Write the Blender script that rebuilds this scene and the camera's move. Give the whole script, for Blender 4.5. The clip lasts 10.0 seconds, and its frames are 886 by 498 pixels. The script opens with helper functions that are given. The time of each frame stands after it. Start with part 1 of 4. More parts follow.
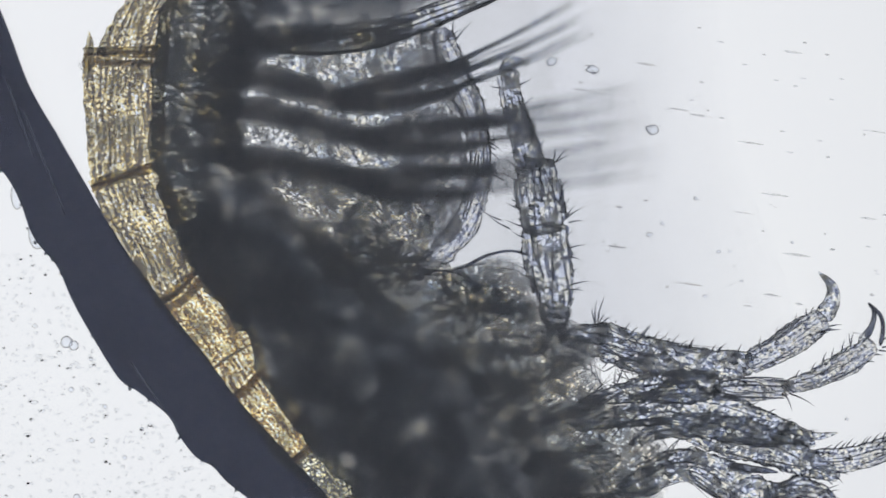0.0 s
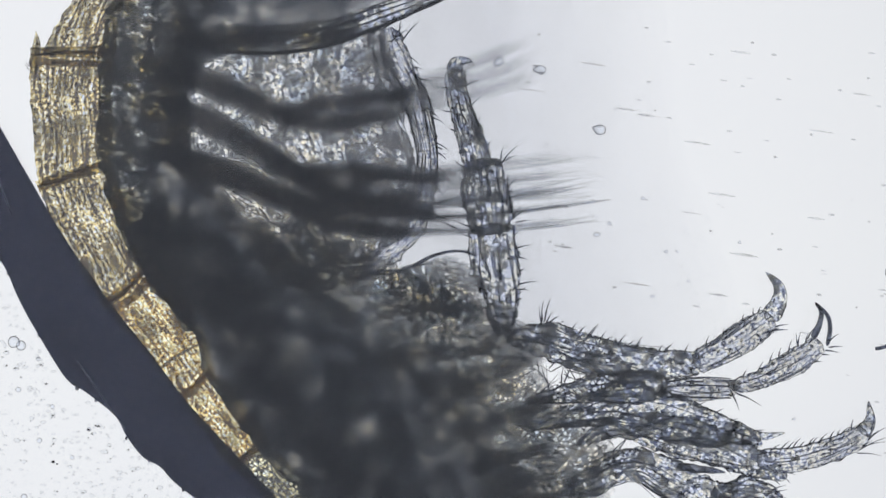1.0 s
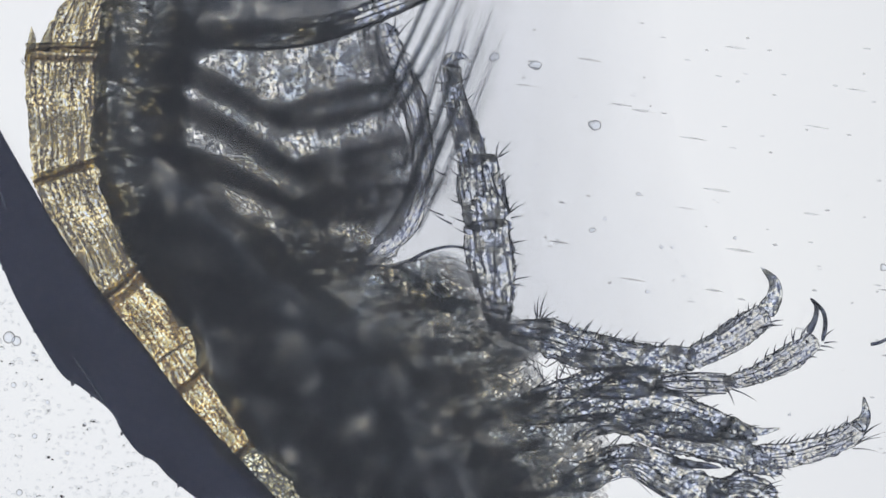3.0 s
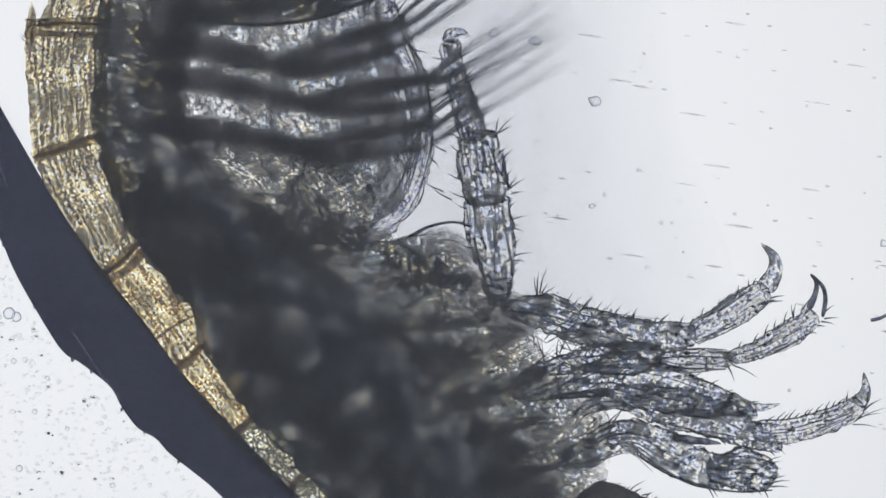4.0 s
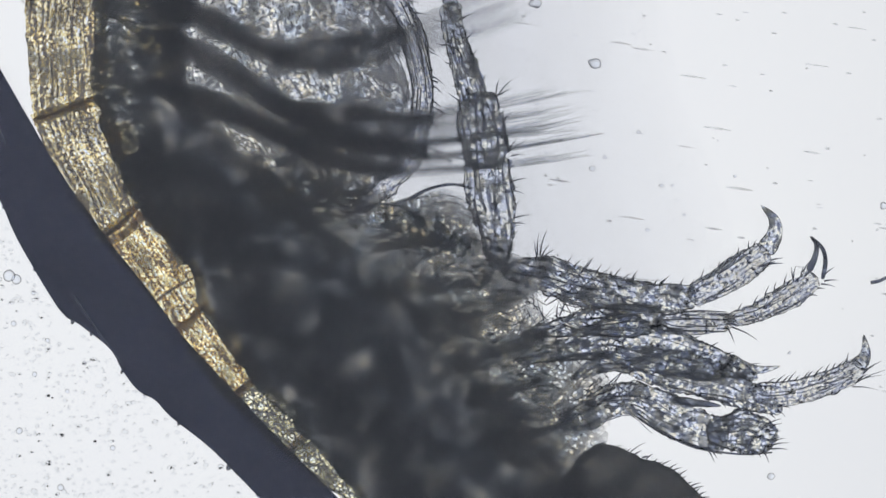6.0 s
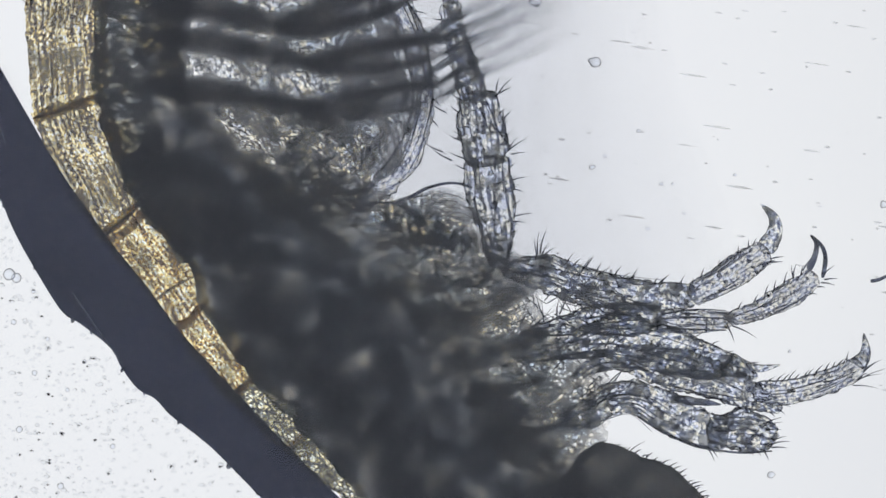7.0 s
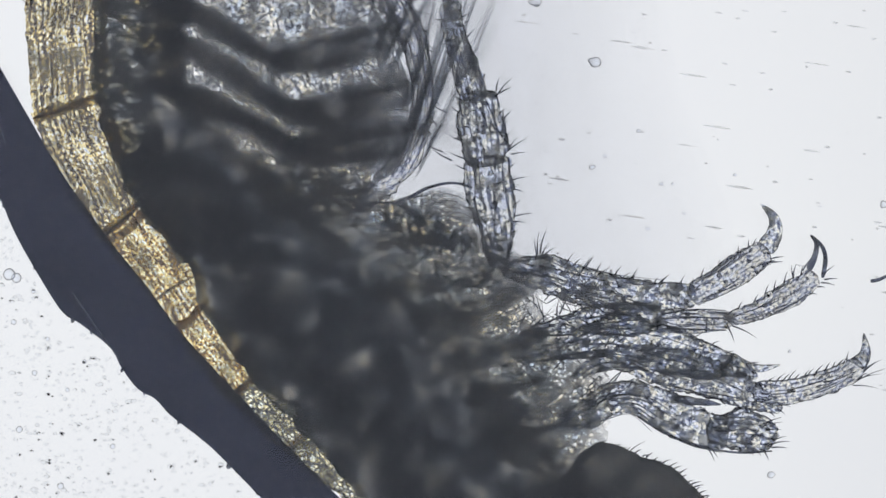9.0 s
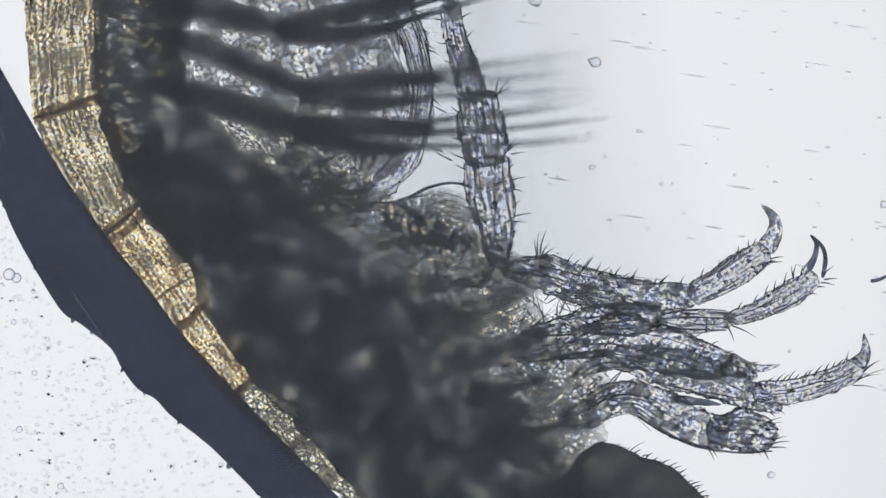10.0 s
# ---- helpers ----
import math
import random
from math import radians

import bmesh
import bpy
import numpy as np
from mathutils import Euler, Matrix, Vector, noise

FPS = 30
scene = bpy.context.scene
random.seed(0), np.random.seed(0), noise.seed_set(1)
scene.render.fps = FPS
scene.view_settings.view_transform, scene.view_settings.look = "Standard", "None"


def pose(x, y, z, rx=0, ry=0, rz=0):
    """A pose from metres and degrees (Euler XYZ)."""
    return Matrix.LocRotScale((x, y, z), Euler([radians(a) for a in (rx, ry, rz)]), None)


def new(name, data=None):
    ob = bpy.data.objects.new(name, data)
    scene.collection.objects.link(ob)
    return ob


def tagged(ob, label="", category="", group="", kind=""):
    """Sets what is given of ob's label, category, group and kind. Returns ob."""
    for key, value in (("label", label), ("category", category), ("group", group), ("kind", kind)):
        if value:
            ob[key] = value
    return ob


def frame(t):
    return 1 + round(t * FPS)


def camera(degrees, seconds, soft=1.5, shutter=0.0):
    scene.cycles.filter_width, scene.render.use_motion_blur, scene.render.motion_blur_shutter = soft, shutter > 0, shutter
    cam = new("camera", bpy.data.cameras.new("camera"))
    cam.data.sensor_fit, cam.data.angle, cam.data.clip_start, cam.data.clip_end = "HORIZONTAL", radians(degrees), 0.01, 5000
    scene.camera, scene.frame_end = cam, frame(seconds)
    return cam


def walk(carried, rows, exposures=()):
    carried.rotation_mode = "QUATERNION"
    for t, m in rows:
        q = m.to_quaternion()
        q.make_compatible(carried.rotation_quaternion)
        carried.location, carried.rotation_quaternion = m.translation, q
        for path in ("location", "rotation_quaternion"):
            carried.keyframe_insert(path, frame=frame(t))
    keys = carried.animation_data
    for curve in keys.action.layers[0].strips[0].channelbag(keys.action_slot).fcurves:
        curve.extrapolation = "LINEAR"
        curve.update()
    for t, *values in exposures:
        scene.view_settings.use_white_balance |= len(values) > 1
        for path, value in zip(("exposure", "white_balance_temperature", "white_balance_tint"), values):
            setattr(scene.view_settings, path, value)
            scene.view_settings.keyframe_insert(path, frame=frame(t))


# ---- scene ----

# A small freshwater crustacean under a bright-field microscope, built a thousand times its size:
# a metre here is a millimetre on the slide. One plan unit is 2 micrometres of the slide;
# the plan's origin is the corner of the field at rest, u to the right, v towards the viewer, z up from the slide.
UNIT = 2.0e-3
LIFT = 25000.0                      # distance of the nearly parallel sight lines' meeting point, in plan units
MID = (784.0, 441.0)
T0 = (101.5, 119.5)                 # travel of the stage over the clip


def place(u, v, z=0.0):
    """Plan to world, with the small convergence of the sight lines over the height z."""
    k = 1.0 - z / LIFT
    return Vector(((u - MID[0]) * k * UNIT, (MID[1] - v) * k * UNIT, z * UNIT))


# ---- camera ----
cam = camera(2 * math.degrees(math.atan(784.0 / LIFT)), 10.0, soft=1.45, shutter=0.55)
TRAVEL = [
    (0.0, 0.0, 0.0), (0.2, 24.5, 0.0), (0.4, 47.4, 0.0), (0.6, 67.1, 0.0), (0.8, 82.5, 0.0), (1.0, 93.3, 0.0),
    (1.2, 99.3, 0.0), (1.5, 101.5, 0.0), (2.2, 101.5, 0.0), (2.6, 101.5, 1.5), (3.0, 101.5, 8.0), (3.3, 101.5, 17.0),
    (3.5, 101.5, 24.5), (3.7, 101.5, 34.0), (4.0, 101.5, 50.6), (4.25, 101.5, 66.5), (4.5, 101.5, 82.0), (4.75, 101.5, 94.5),
    (5.0, 101.5, 103.2), (5.25, 101.5, 109.0), (5.5, 101.5, 112.3), (6.0, 101.5, 117.0), (6.5, 101.5, 119.2),
    (7.0, 101.5, 119.5), (10.0, 101.5, 119.5),
]
walk(cam, [(t, pose((a - T0[0]) * UNIT, (T0[1] - b) * UNIT, LIFT * UNIT)) for t, a, b in TRAVEL])

# ---- light: the lamp field under the stage, and the dim room above ----
world = bpy.data.worlds.new("room")
scene.world = world
world.use_nodes = True
world.node_tree.nodes["Background"].inputs[0].default_value = (0.78, 0.84, 1.0, 1)
world.node_tree.nodes["Background"].inputs[1].default_value = 0.65
LAMP = 0.94
LAMP_FLAT, LAMP_SIZE = 1000.0, 22000.0   # bright middle and outer edge of the lamp field, in plan units
scene.cycles.max_bounces, scene.cycles.transmission_bounces, scene.cycles.transparent_max_bounces = 40, 40, 60

# ---- materials ----


def nodes_of(name):
    m = bpy.data.materials.new(name)
    m.use_nodes = True
    m.node_tree.nodes.clear()
    return m, m.node_tree


def node(tree, kind, **inputs):
    n = tree.nodes.new(kind)
    for key, value in inputs.items():
        s = n.inputs[key.replace("_", " ")]
        if isinstance(value, bpy.types.NodeSocket):
            tree.links.new(value, s)
        else:
            s.default_value = value
    return n


def coords(tree, stretch=(1, 1, 1), uv=False):
    """Texture coordinates in plan units, along and across the piece when uv is set."""
    tc = tree.nodes.new("ShaderNodeTexCoord")
    mp = tree.nodes.new("ShaderNodeMapping")
    tree.links.new(tc.outputs["UV" if uv else "Object"], mp.inputs["Vector"])
    k = 1.0 if uv else 1.0 / UNIT
    mp.inputs["Scale"].default_value = [s * k for s in stretch]
    return mp.outputs[0]


def noise_of(tree, vec, scale, detail=3.0, rough=0.6):
    return node(tree, "ShaderNodeTexNoise", Vector=vec, Scale=scale, Detail=detail, Roughness=rough).outputs[0]


def ramp(tree, fac, stops):
    r = tree.nodes.new("ShaderNodeValToRGB")
    tree.links.new(fac, r.inputs[0])
    el = r.color_ramp.elements
    while len(el) < len(stops):
        el.new(0.5)
    for e, (p, c) in zip(el, stops):
        e.position, e.color = p, (*c, 1)
    return r.outputs[0]


def glitter(tree, vec, scale, near=0.10, far=0.56):
    """Small painted glints side by side: their brightness, and a hue value of their own for each."""
    warp = tree.nodes.new("ShaderNodeVectorMath")
    warp.operation = "MULTIPLY_ADD"
    tree.links.new(node(tree, "ShaderNodeTexNoise", Vector=vec, Scale=scale * 0.7, Detail=1.0).outputs["Color"], warp.inputs[0])
    warp.inputs[1].default_value = (1.1 / scale,) * 3
    tree.links.new(vec, warp.inputs[2])
    v = node(tree, "ShaderNodeTexVoronoi", Vector=warp.outputs[0], Scale=scale, Randomness=1.0)
    v.voronoi_dimensions = "2D"
    dot = tree.nodes.new("ShaderNodeMapRange")
    dot.interpolation_type = "SMOOTHSTEP"
    for key, value in (("From Min", near), ("From Max", far), ("To Min", 1.0), ("To Max", 0.0)):
        dot.inputs[key].default_value = value
    tree.links.new(v.outputs["Distance"], dot.inputs["Value"])
    sep = node(tree, "ShaderNodeSeparateColor", Color=v.outputs["Color"])
    return dot.outputs[0], sep.outputs[0], sep.outputs[1]


def math_of(tree, kind, a, b, c=0.0):
    n = tree.nodes.new("ShaderNodeMath")
    n.operation = kind
    for k, value in enumerate((a, b, c)):
        if isinstance(value, bpy.types.NodeSocket):
            tree.links.new(value, n.inputs[k])
        else:
            n.inputs[k].default_value = value
    return n.outputs[0]


def times(tree, a, b, fac=1.0):
    """Product of two colours."""
    mul = tree.nodes.new("ShaderNodeMix")
    mul.data_type, mul.blend_type = "RGBA", "MULTIPLY"
    mul.inputs[0].default_value = fac
    tree.links.new(a, mul.inputs[6])
    tree.links.new(b, mul.inputs[7])
    return mul.outputs[2]


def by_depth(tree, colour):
    """Light lost in the tissue's thickness, put into the colour through the depth attribute."""
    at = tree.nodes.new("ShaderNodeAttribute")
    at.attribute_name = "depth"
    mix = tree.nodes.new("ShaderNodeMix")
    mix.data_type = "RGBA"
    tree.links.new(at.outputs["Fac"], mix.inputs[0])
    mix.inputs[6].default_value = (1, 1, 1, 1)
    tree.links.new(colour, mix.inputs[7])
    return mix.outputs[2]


def finish(tree, body, skin, gloss):
    """A share of the light is turned back by the skin, the rest goes through."""
    sh = node(tree, "ShaderNodeMixShader", Fac=gloss)
    tree.links.new(body.outputs[0], sh.inputs[1])
    tree.links.new(skin.outputs[0], sh.inputs[2])
    out = tree.nodes.new("ShaderNodeOutputMaterial")
    tree.links.new(sh.outputs[0], out.inputs[0])


def tissue(name, stops, grain=0.13, stretch=(0.2, 1, 1), streak=0.45, uv=True, ior=1.11, relief=22.0, lump=0.02, gloss=0.015, shade=((0.3, 0.75), (0.6, 1.0)), bends=True, fringe=0.8, beads=0.0, bead=0.19, row=(0.8, 1, 1)):
    """Living tissue seen by transmitted light: it absorbs by its colour, bends light by its grainy relief.
    beads: share of the pattern made of small painted glints, bead: how many to a unit."""
    m, tree = nodes_of(name)
    raw = coords(tree, (1, 1, 1), uv)
    vec = coords(tree, stretch, uv)
    obj = coords(tree)
    fine = noise_of(tree, raw, grain, 1.6, 0.5)
    long = noise_of(tree, vec, grain, 1.0, 0.45)
    both = node(tree, "ShaderNodeMix", Factor=streak)
    tree.links.new(fine, both.inputs[2])
    tree.links.new(long, both.inputs[3])
    spread = tree.nodes.new("ShaderNodeMapRange")
    spread.inputs["From Min"].default_value, spread.inputs["From Max"].default_value = 0.395, 0.580
    tree.links.new(both.outputs[0], spread.inputs["Value"])
    value, hue = spread.outputs[0], noise_of(tree, raw, grain * 0.7, 1.0, 0.5)
    if beads:
        dot, lit, hue_of = glitter(tree, coords(tree, row, uv), bead)
        dot = math_of(tree, "MULTIPLY", dot, math_of(tree, "MULTIPLY_ADD", lit, 0.75, 0.42))
        mix = node(tree, "ShaderNodeMix", Factor=beads)
        tree.links.new(value, mix.inputs[2])
        tree.links.new(dot, mix.inputs[3])
        value = mix.outputs[0]
        hue = math_of(tree, "MULTIPLY_ADD", hue_of, 0.36, 0.32)
    col = ramp(tree, value, stops)
    # colour fringing round bright spots is put into the tint as a cast
    cast = ramp(tree, hue, [(0.38, (0.86, 0.89, 1.0)), (0.50, (1.0, 1.0, 1.0)), (0.62, (1.0, 0.97, 0.89))])
    dim = ramp(tree, noise_of(tree, obj, lump, 3.0, 0.6), [(p, (c, c, c)) for p, c in shade])
    tint = times(tree, col, times(tree, dim, cast, fringe))
    bump = node(tree, "ShaderNodeBump", Strength=1.0, Distance=relief * UNIT, Height=both.outputs[0])
    if bends:
        body = node(tree, "ShaderNodeBsdfRefraction", Color=tint, Roughness=0.0, IOR=ior, Normal=bump.outputs[0])
    else:
        body = node(tree, "ShaderNodeBsdfTransparent", Color=tint)
    finish(tree, body, node(tree, "ShaderNodeBsdfPrincipled", Base_Color=tint, Roughness=0.35, Normal=bump.outputs[0]), gloss)
    return m


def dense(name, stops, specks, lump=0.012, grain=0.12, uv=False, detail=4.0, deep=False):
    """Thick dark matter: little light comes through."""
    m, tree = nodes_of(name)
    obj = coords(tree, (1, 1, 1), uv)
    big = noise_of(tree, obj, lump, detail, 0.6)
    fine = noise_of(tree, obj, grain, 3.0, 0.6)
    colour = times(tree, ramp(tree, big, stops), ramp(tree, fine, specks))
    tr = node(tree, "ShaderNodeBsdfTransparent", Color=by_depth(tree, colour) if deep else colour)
    out = tree.nodes.new("ShaderNodeOutputMaterial")
    tree.links.new(tr.outputs[0], out.inputs[0])
    return m


def mottled(name, patch, reach, bead, warm=(1.0, 0.96, 0.84), low=0.24, base=0.19, lit=0.45, top=1.0, detail=3.0, row=(0.8, 1.0, 0)):
    """Dense flesh with clearer patches, in which painted glints show; lit: the share of the glints that shine."""
    m, tree = nodes_of(name)
    vec = coords(tree, (1, 1, 0))
    big = noise_of(tree, vec, patch, detail, 0.6)
    hue = noise_of(tree, vec, patch * 0.8, 2.0, 0.5)
    dot, share, tone_of = glitter(tree, coords(tree, row), bead, 0.12, 0.66)
    on = tree.nodes.new("ShaderNodeMapRange")
    for key, value in (("From Min", 1.0 - lit - 0.25), ("From Max", 1.0 - lit + 0.25)):
        on.inputs[key].default_value = value
    tree.links.new(share, on.inputs["Value"])
    fine = tree.nodes.new("ShaderNodeMapRange")
    fine.inputs["From Min"].default_value, fine.inputs["From Max"].default_value = 0.36, 0.66
    tree.links.new(noise_of(tree, vec, bead * 0.9, 2.0, 0.6), fine.inputs["Value"])
    shine = math_of(tree, "MULTIPLY", on.outputs[0], math_of(tree, "MULTIPLY_ADD", dot, 0.4, math_of(tree, "MULTIPLY", fine.outputs[0], 0.7)))
    light = ramp(tree, shine, [(0.0, (low, low, low * 1.04)), (0.45, (low * 0.6 + top * 0.4,) * 3), (0.85, (top, top, top))])
    tone = times(tree, ramp(tree, hue, [(0.40, (0.95, 0.98, 1.0)), (0.50, (1.0, 0.99, 0.95)), (0.60, warm)]), ramp(tree, tone_of, [(0.15, (0.94, 0.96, 1.0)), (0.5, (1.0, 1.0, 1.0)), (0.85, (1.0, 0.98, 0.93))]))
    clear_part = ramp(tree, big, [(reach[0], (0, 0, 0)), (reach[1], (1, 1, 1))])
    mix = tree.nodes.new("ShaderNodeMix")
    mix.data_type = "RGBA"
    tree.links.new(clear_part, mix.inputs[0])
    mix.inputs[6].default_value = (base, base * 1.02, base * 1.04, 1)
    tree.links.new(times(tree, light, tone), mix.inputs[7])
    tr = node(tree, "ShaderNodeBsdfTransparent", Color=by_depth(tree, mix.outputs[2]))
    out = tree.nodes.new("ShaderNodeOutputMaterial")
    tree.links.new(tr.outputs[0], out.inputs[0])
    return m


GOLD = tissue("golden_cuticle", [(0.14, (0.36, 0.33, 0.32)), (0.42, (0.72, 0.65, 0.49)), (0.62, (1.0, 0.95, 0.76)), (0.80, (1.0, 1.0, 0.97))],
              grain=0.19, stretch=(0.06, 0.8, 1), streak=0.5, bends=False, fringe=0.7, beads=0.38, bead=0.19, row=(0.6, 1.1, 1), shade=((0.38, 0.62), (0.54, 0.96)))
GOLD_RICH = tissue("amber_cuticle", [(0.14, (0.40, 0.33, 0.28)), (0.40, (0.78, 0.66, 0.44)), (0.60, (1.0, 0.94, 0.70)), (0.78, (1.0, 1.0, 0.93))],
                   grain=0.19, stretch=(0.08, 0.8, 1), streak=0.5, bends=False, fringe=0.7, beads=0.36, bead=0.19, row=(0.7, 1, 1), lump=0.025, shade=((0.40, 0.66), (0.52, 1.0)))
OLIVE = tissue("olive_cuticle", [(0.14, (0.32, 0.32, 0.31)), (0.42, (0.60, 0.58, 0.50)), (0.62, (0.97, 0.95, 0.80)), (0.82, (1.0, 1.0, 0.95))],
               grain=0.18, stretch=(0.4, 0.9, 1), streak=0.4, bends=False, fringe=0.7, beads=0.45, bead=0.18, lump=0.03, shade=((0.42, 0.55), (0.54, 1.0)))
PALE = tissue("pale_cuticle", [(0.10, (0.46, 0.48, 0.58)), (0.36, (0.82, 0.84, 0.88)), (0.52, (0.98, 0.98, 0.97)), (0.70, (1.0, 1.0, 1.0))],
              grain=0.18, stretch=(0.12, 1.0, 1), relief=20.0, ior=1.08, fringe=0.4, beads=0.3, row=(0.6, 1, 1))
GREY = tissue("grey_cuticle", [(0.14, (0.40, 0.43, 0.53)), (0.30, (0.70, 0.73, 0.78)), (0.44, (0.98, 0.99, 0.97)), (0.60, (1.0, 1.0, 1.0))],
              grain=0.15, stretch=(0.3, 1.0, 1), relief=20.0, ior=1.08, fringe=0.6, beads=0.5, bead=0.135, lump=0.035, shade=((0.40, 0.46), (0.50, 1.0)))
GREY_DARK = tissue("dark_grey_cuticle", [(0.14, (0.40, 0.42, 0.49)), (0.32, (0.68, 0.70, 0.74)), (0.48, (0.96, 0.97, 0.95)), (0.64, (1.0, 1.0, 1.0))],
                   grain=0.16, stretch=(0.1, 1.0, 1), streak=0.6, relief=20.0, ior=1.08, fringe=0.6, beads=0.28, bead=0.12, lump=0.03, shade=((0.38, 0.42), (0.48, 1.0)))
FLESH = tissue("clear_flesh", [(0.14, (0.50, 0.51, 0.54)), (0.32, (0.78, 0.79, 0.80)), (0.48, (1.0, 1.0, 1.0)), (0.70, (1.0, 1.0, 1.0))],
               grain=0.12, stretch=(0.35, 1.0, 1), streak=0.3, bends=False, fringe=0.15, lump=0.022, shade=((0.42, 0.48), (0.53, 1.0)), beads=0.45, bead=0.13, row=(0.9, 1, 1))
SPECK = tissue("speckled_flesh", [(0.12, (0.42, 0.41, 0.40)), (0.36, (0.68, 0.66, 0.62)), (0.54, (0.97, 0.95, 0.90)), (0.72, (1.0, 1.0, 0.98))],
               grain=0.16, stretch=(0.5, 1.0, 1), relief=24.0, lump=0.03, bends=False, fringe=0.5, shade=((0.38, 0.66), (0.54, 1.0)), beads=0.4, bead=0.16)
STRAND = tissue("muscle_strand", [(0.3, (0.46, 0.48, 0.56)), (0.6, (0.72, 0.74, 0.78))], grain=0.05, ior=1.1, relief=0.5)
SPINE = tissue("dark_bristle", [(0.3, (0.24, 0.26, 0.32)), (0.6, (0.46, 0.48, 0.54))], grain=0.05, ior=1.1, relief=0.5)
SETA = tissue("feather_bristle", [(0.3, (0.54, 0.56, 0.59)), (0.6, (0.72, 0.735, 0.75))], grain=0.05, bends=False)
FAINT = tissue("glass_scratch", [(0.3, (0.94, 0.94, 0.945)), (0.6, (0.985, 0.985, 0.985))], grain=0.05, bends=False, gloss=0.02, fringe=0.1)
# The grey halo beside the body is put into this film's colour.
FILM = tissue("thin_slime", [(0.3, (0.9895, 0.990, 0.9915)), (0.6, (0.992, 0.9925, 0.994))], grain=0.02, bends=False, gloss=0.0, shade=((0.3, 1.0), (0.6, 1.0)), fringe=0.0)
WHITE = (1.0, 1.0, 1.0)
ARM = dense("swimmeret_flesh", [(0.36, (0.11, 0.115, 0.125)), (0.50, (0.20, 0.20, 0.205)), (0.66, (0.42, 0.41, 0.40))], [(0.38, (0.85, 0.85, 0.85)), (0.58, WHITE)], lump=0.02, grain=0.06, detail=2.0, deep=True)
CORE = dense("gut_and_muscle", [(0.38, (0.44, 0.47, 0.51)), (0.47, (0.74, 0.75, 0.77)), (0.54, (0.94, 0.945, 0.95)), (0.62, (1.0, 0.99, 0.97))], [(0.38, (0.94, 0.94, 0.94)), (0.60, WHITE)], lump=0.016, grain=0.05, detail=1.5, deep=True)
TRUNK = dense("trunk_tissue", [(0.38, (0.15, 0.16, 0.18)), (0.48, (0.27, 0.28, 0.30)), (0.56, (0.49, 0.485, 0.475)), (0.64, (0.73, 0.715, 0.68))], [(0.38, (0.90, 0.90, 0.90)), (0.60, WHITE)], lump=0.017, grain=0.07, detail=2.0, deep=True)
BACK = mottled("back_tissue", 0.022, (0.36, 0.54), 0.16, (1.0, 0.93, 0.72), low=0.22, base=0.17, lit=0.5, top=0.95, detail=2.5)
HIP = mottled("hip_tissue", 0.026, (0.34, 0.52), 0.14, (1.0, 0.97, 0.90), low=0.34, base=0.28, lit=0.8, top=0.92)
BELLY = mottled("belly_tissue", 0.026, (0.34, 0.54), 0.17, (1.0, 0.99, 0.96), low=0.84, base=0.72, lit=0.7)
TAIL = dense("tail_tissue", [(0.40, (0.14, 0.145, 0.15)), (0.56, (0.26, 0.26, 0.255)), (0.66, (0.55, 0.52, 0.45))], [(0.40, (0.62, 0.62, 0.62)), (0.58, WHITE)], lump=0.02, grain=0.1, detail=2.5)
LUMP = dense("soft_tissue", [(0.36, (0.68, 0.70, 0.73)), (0.50, (0.82, 0.82, 0.815)), (0.64, (0.96, 0.945, 0.91))], [(0.38, (0.94, 0.94, 0.94)), (0.58, WHITE)], lump=0.03, grain=0.06, detail=2.0, deep=True)
KNOT = dense("knot_tissue", [(0.36, (0.40, 0.41, 0.43)), (0.50, (0.58, 0.58, 0.58)), (0.64, (0.82, 0.80, 0.76))], [(0.38, (0.80, 0.80, 0.80)), (0.58, WHITE)], lump=0.04, grain=0.1, detail=3.0, deep=True)
JOINT = dense("joint_membrane", [(0.35, (0.45, 0.38, 0.33)), (0.7, (0.80, 0.72, 0.60))], [(0.40, (0.42, 0.42, 0.42)), (0.50, (0.75, 0.75, 0.75)), (0.58, WHITE)], lump=0.05, grain=0.2, deep=True)
# Clear water's dark edge, where light bends away, is put into this colour.
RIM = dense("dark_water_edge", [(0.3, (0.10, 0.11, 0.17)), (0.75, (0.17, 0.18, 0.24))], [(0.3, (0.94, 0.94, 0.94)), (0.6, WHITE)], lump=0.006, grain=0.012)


def clear(name, ior, tint):
    m, tree = nodes_of(name)
    g = node(tree, "ShaderNodeBsdfGlass", Color=(*tint, 1), Roughness=0.0, IOR=ior)
    out = tree.nodes.new("ShaderNodeOutputMaterial")
    tree.links.new(g.outputs[0], out.inputs[0])
    return m


def plain(name, colour, rough=0.6, metal=0.0):
    m, tree = nodes_of(name)
    n = noise_of(tree, coords(tree), 0.004, 4.0)
    r = ramp(tree, n, [(0.3, tuple(c * 0.8 for c in colour)), (0.7, tuple(min(1, c * 1.2) for c in colour))])
    p = node(tree, "ShaderNodeBsdfPrincipled", Base_Color=r, Roughness=rough, Metallic=metal)
    out = tree.nodes.new("ShaderNodeOutputMaterial")
    tree.links.new(p.outputs[0], out.inputs[0])
    return m


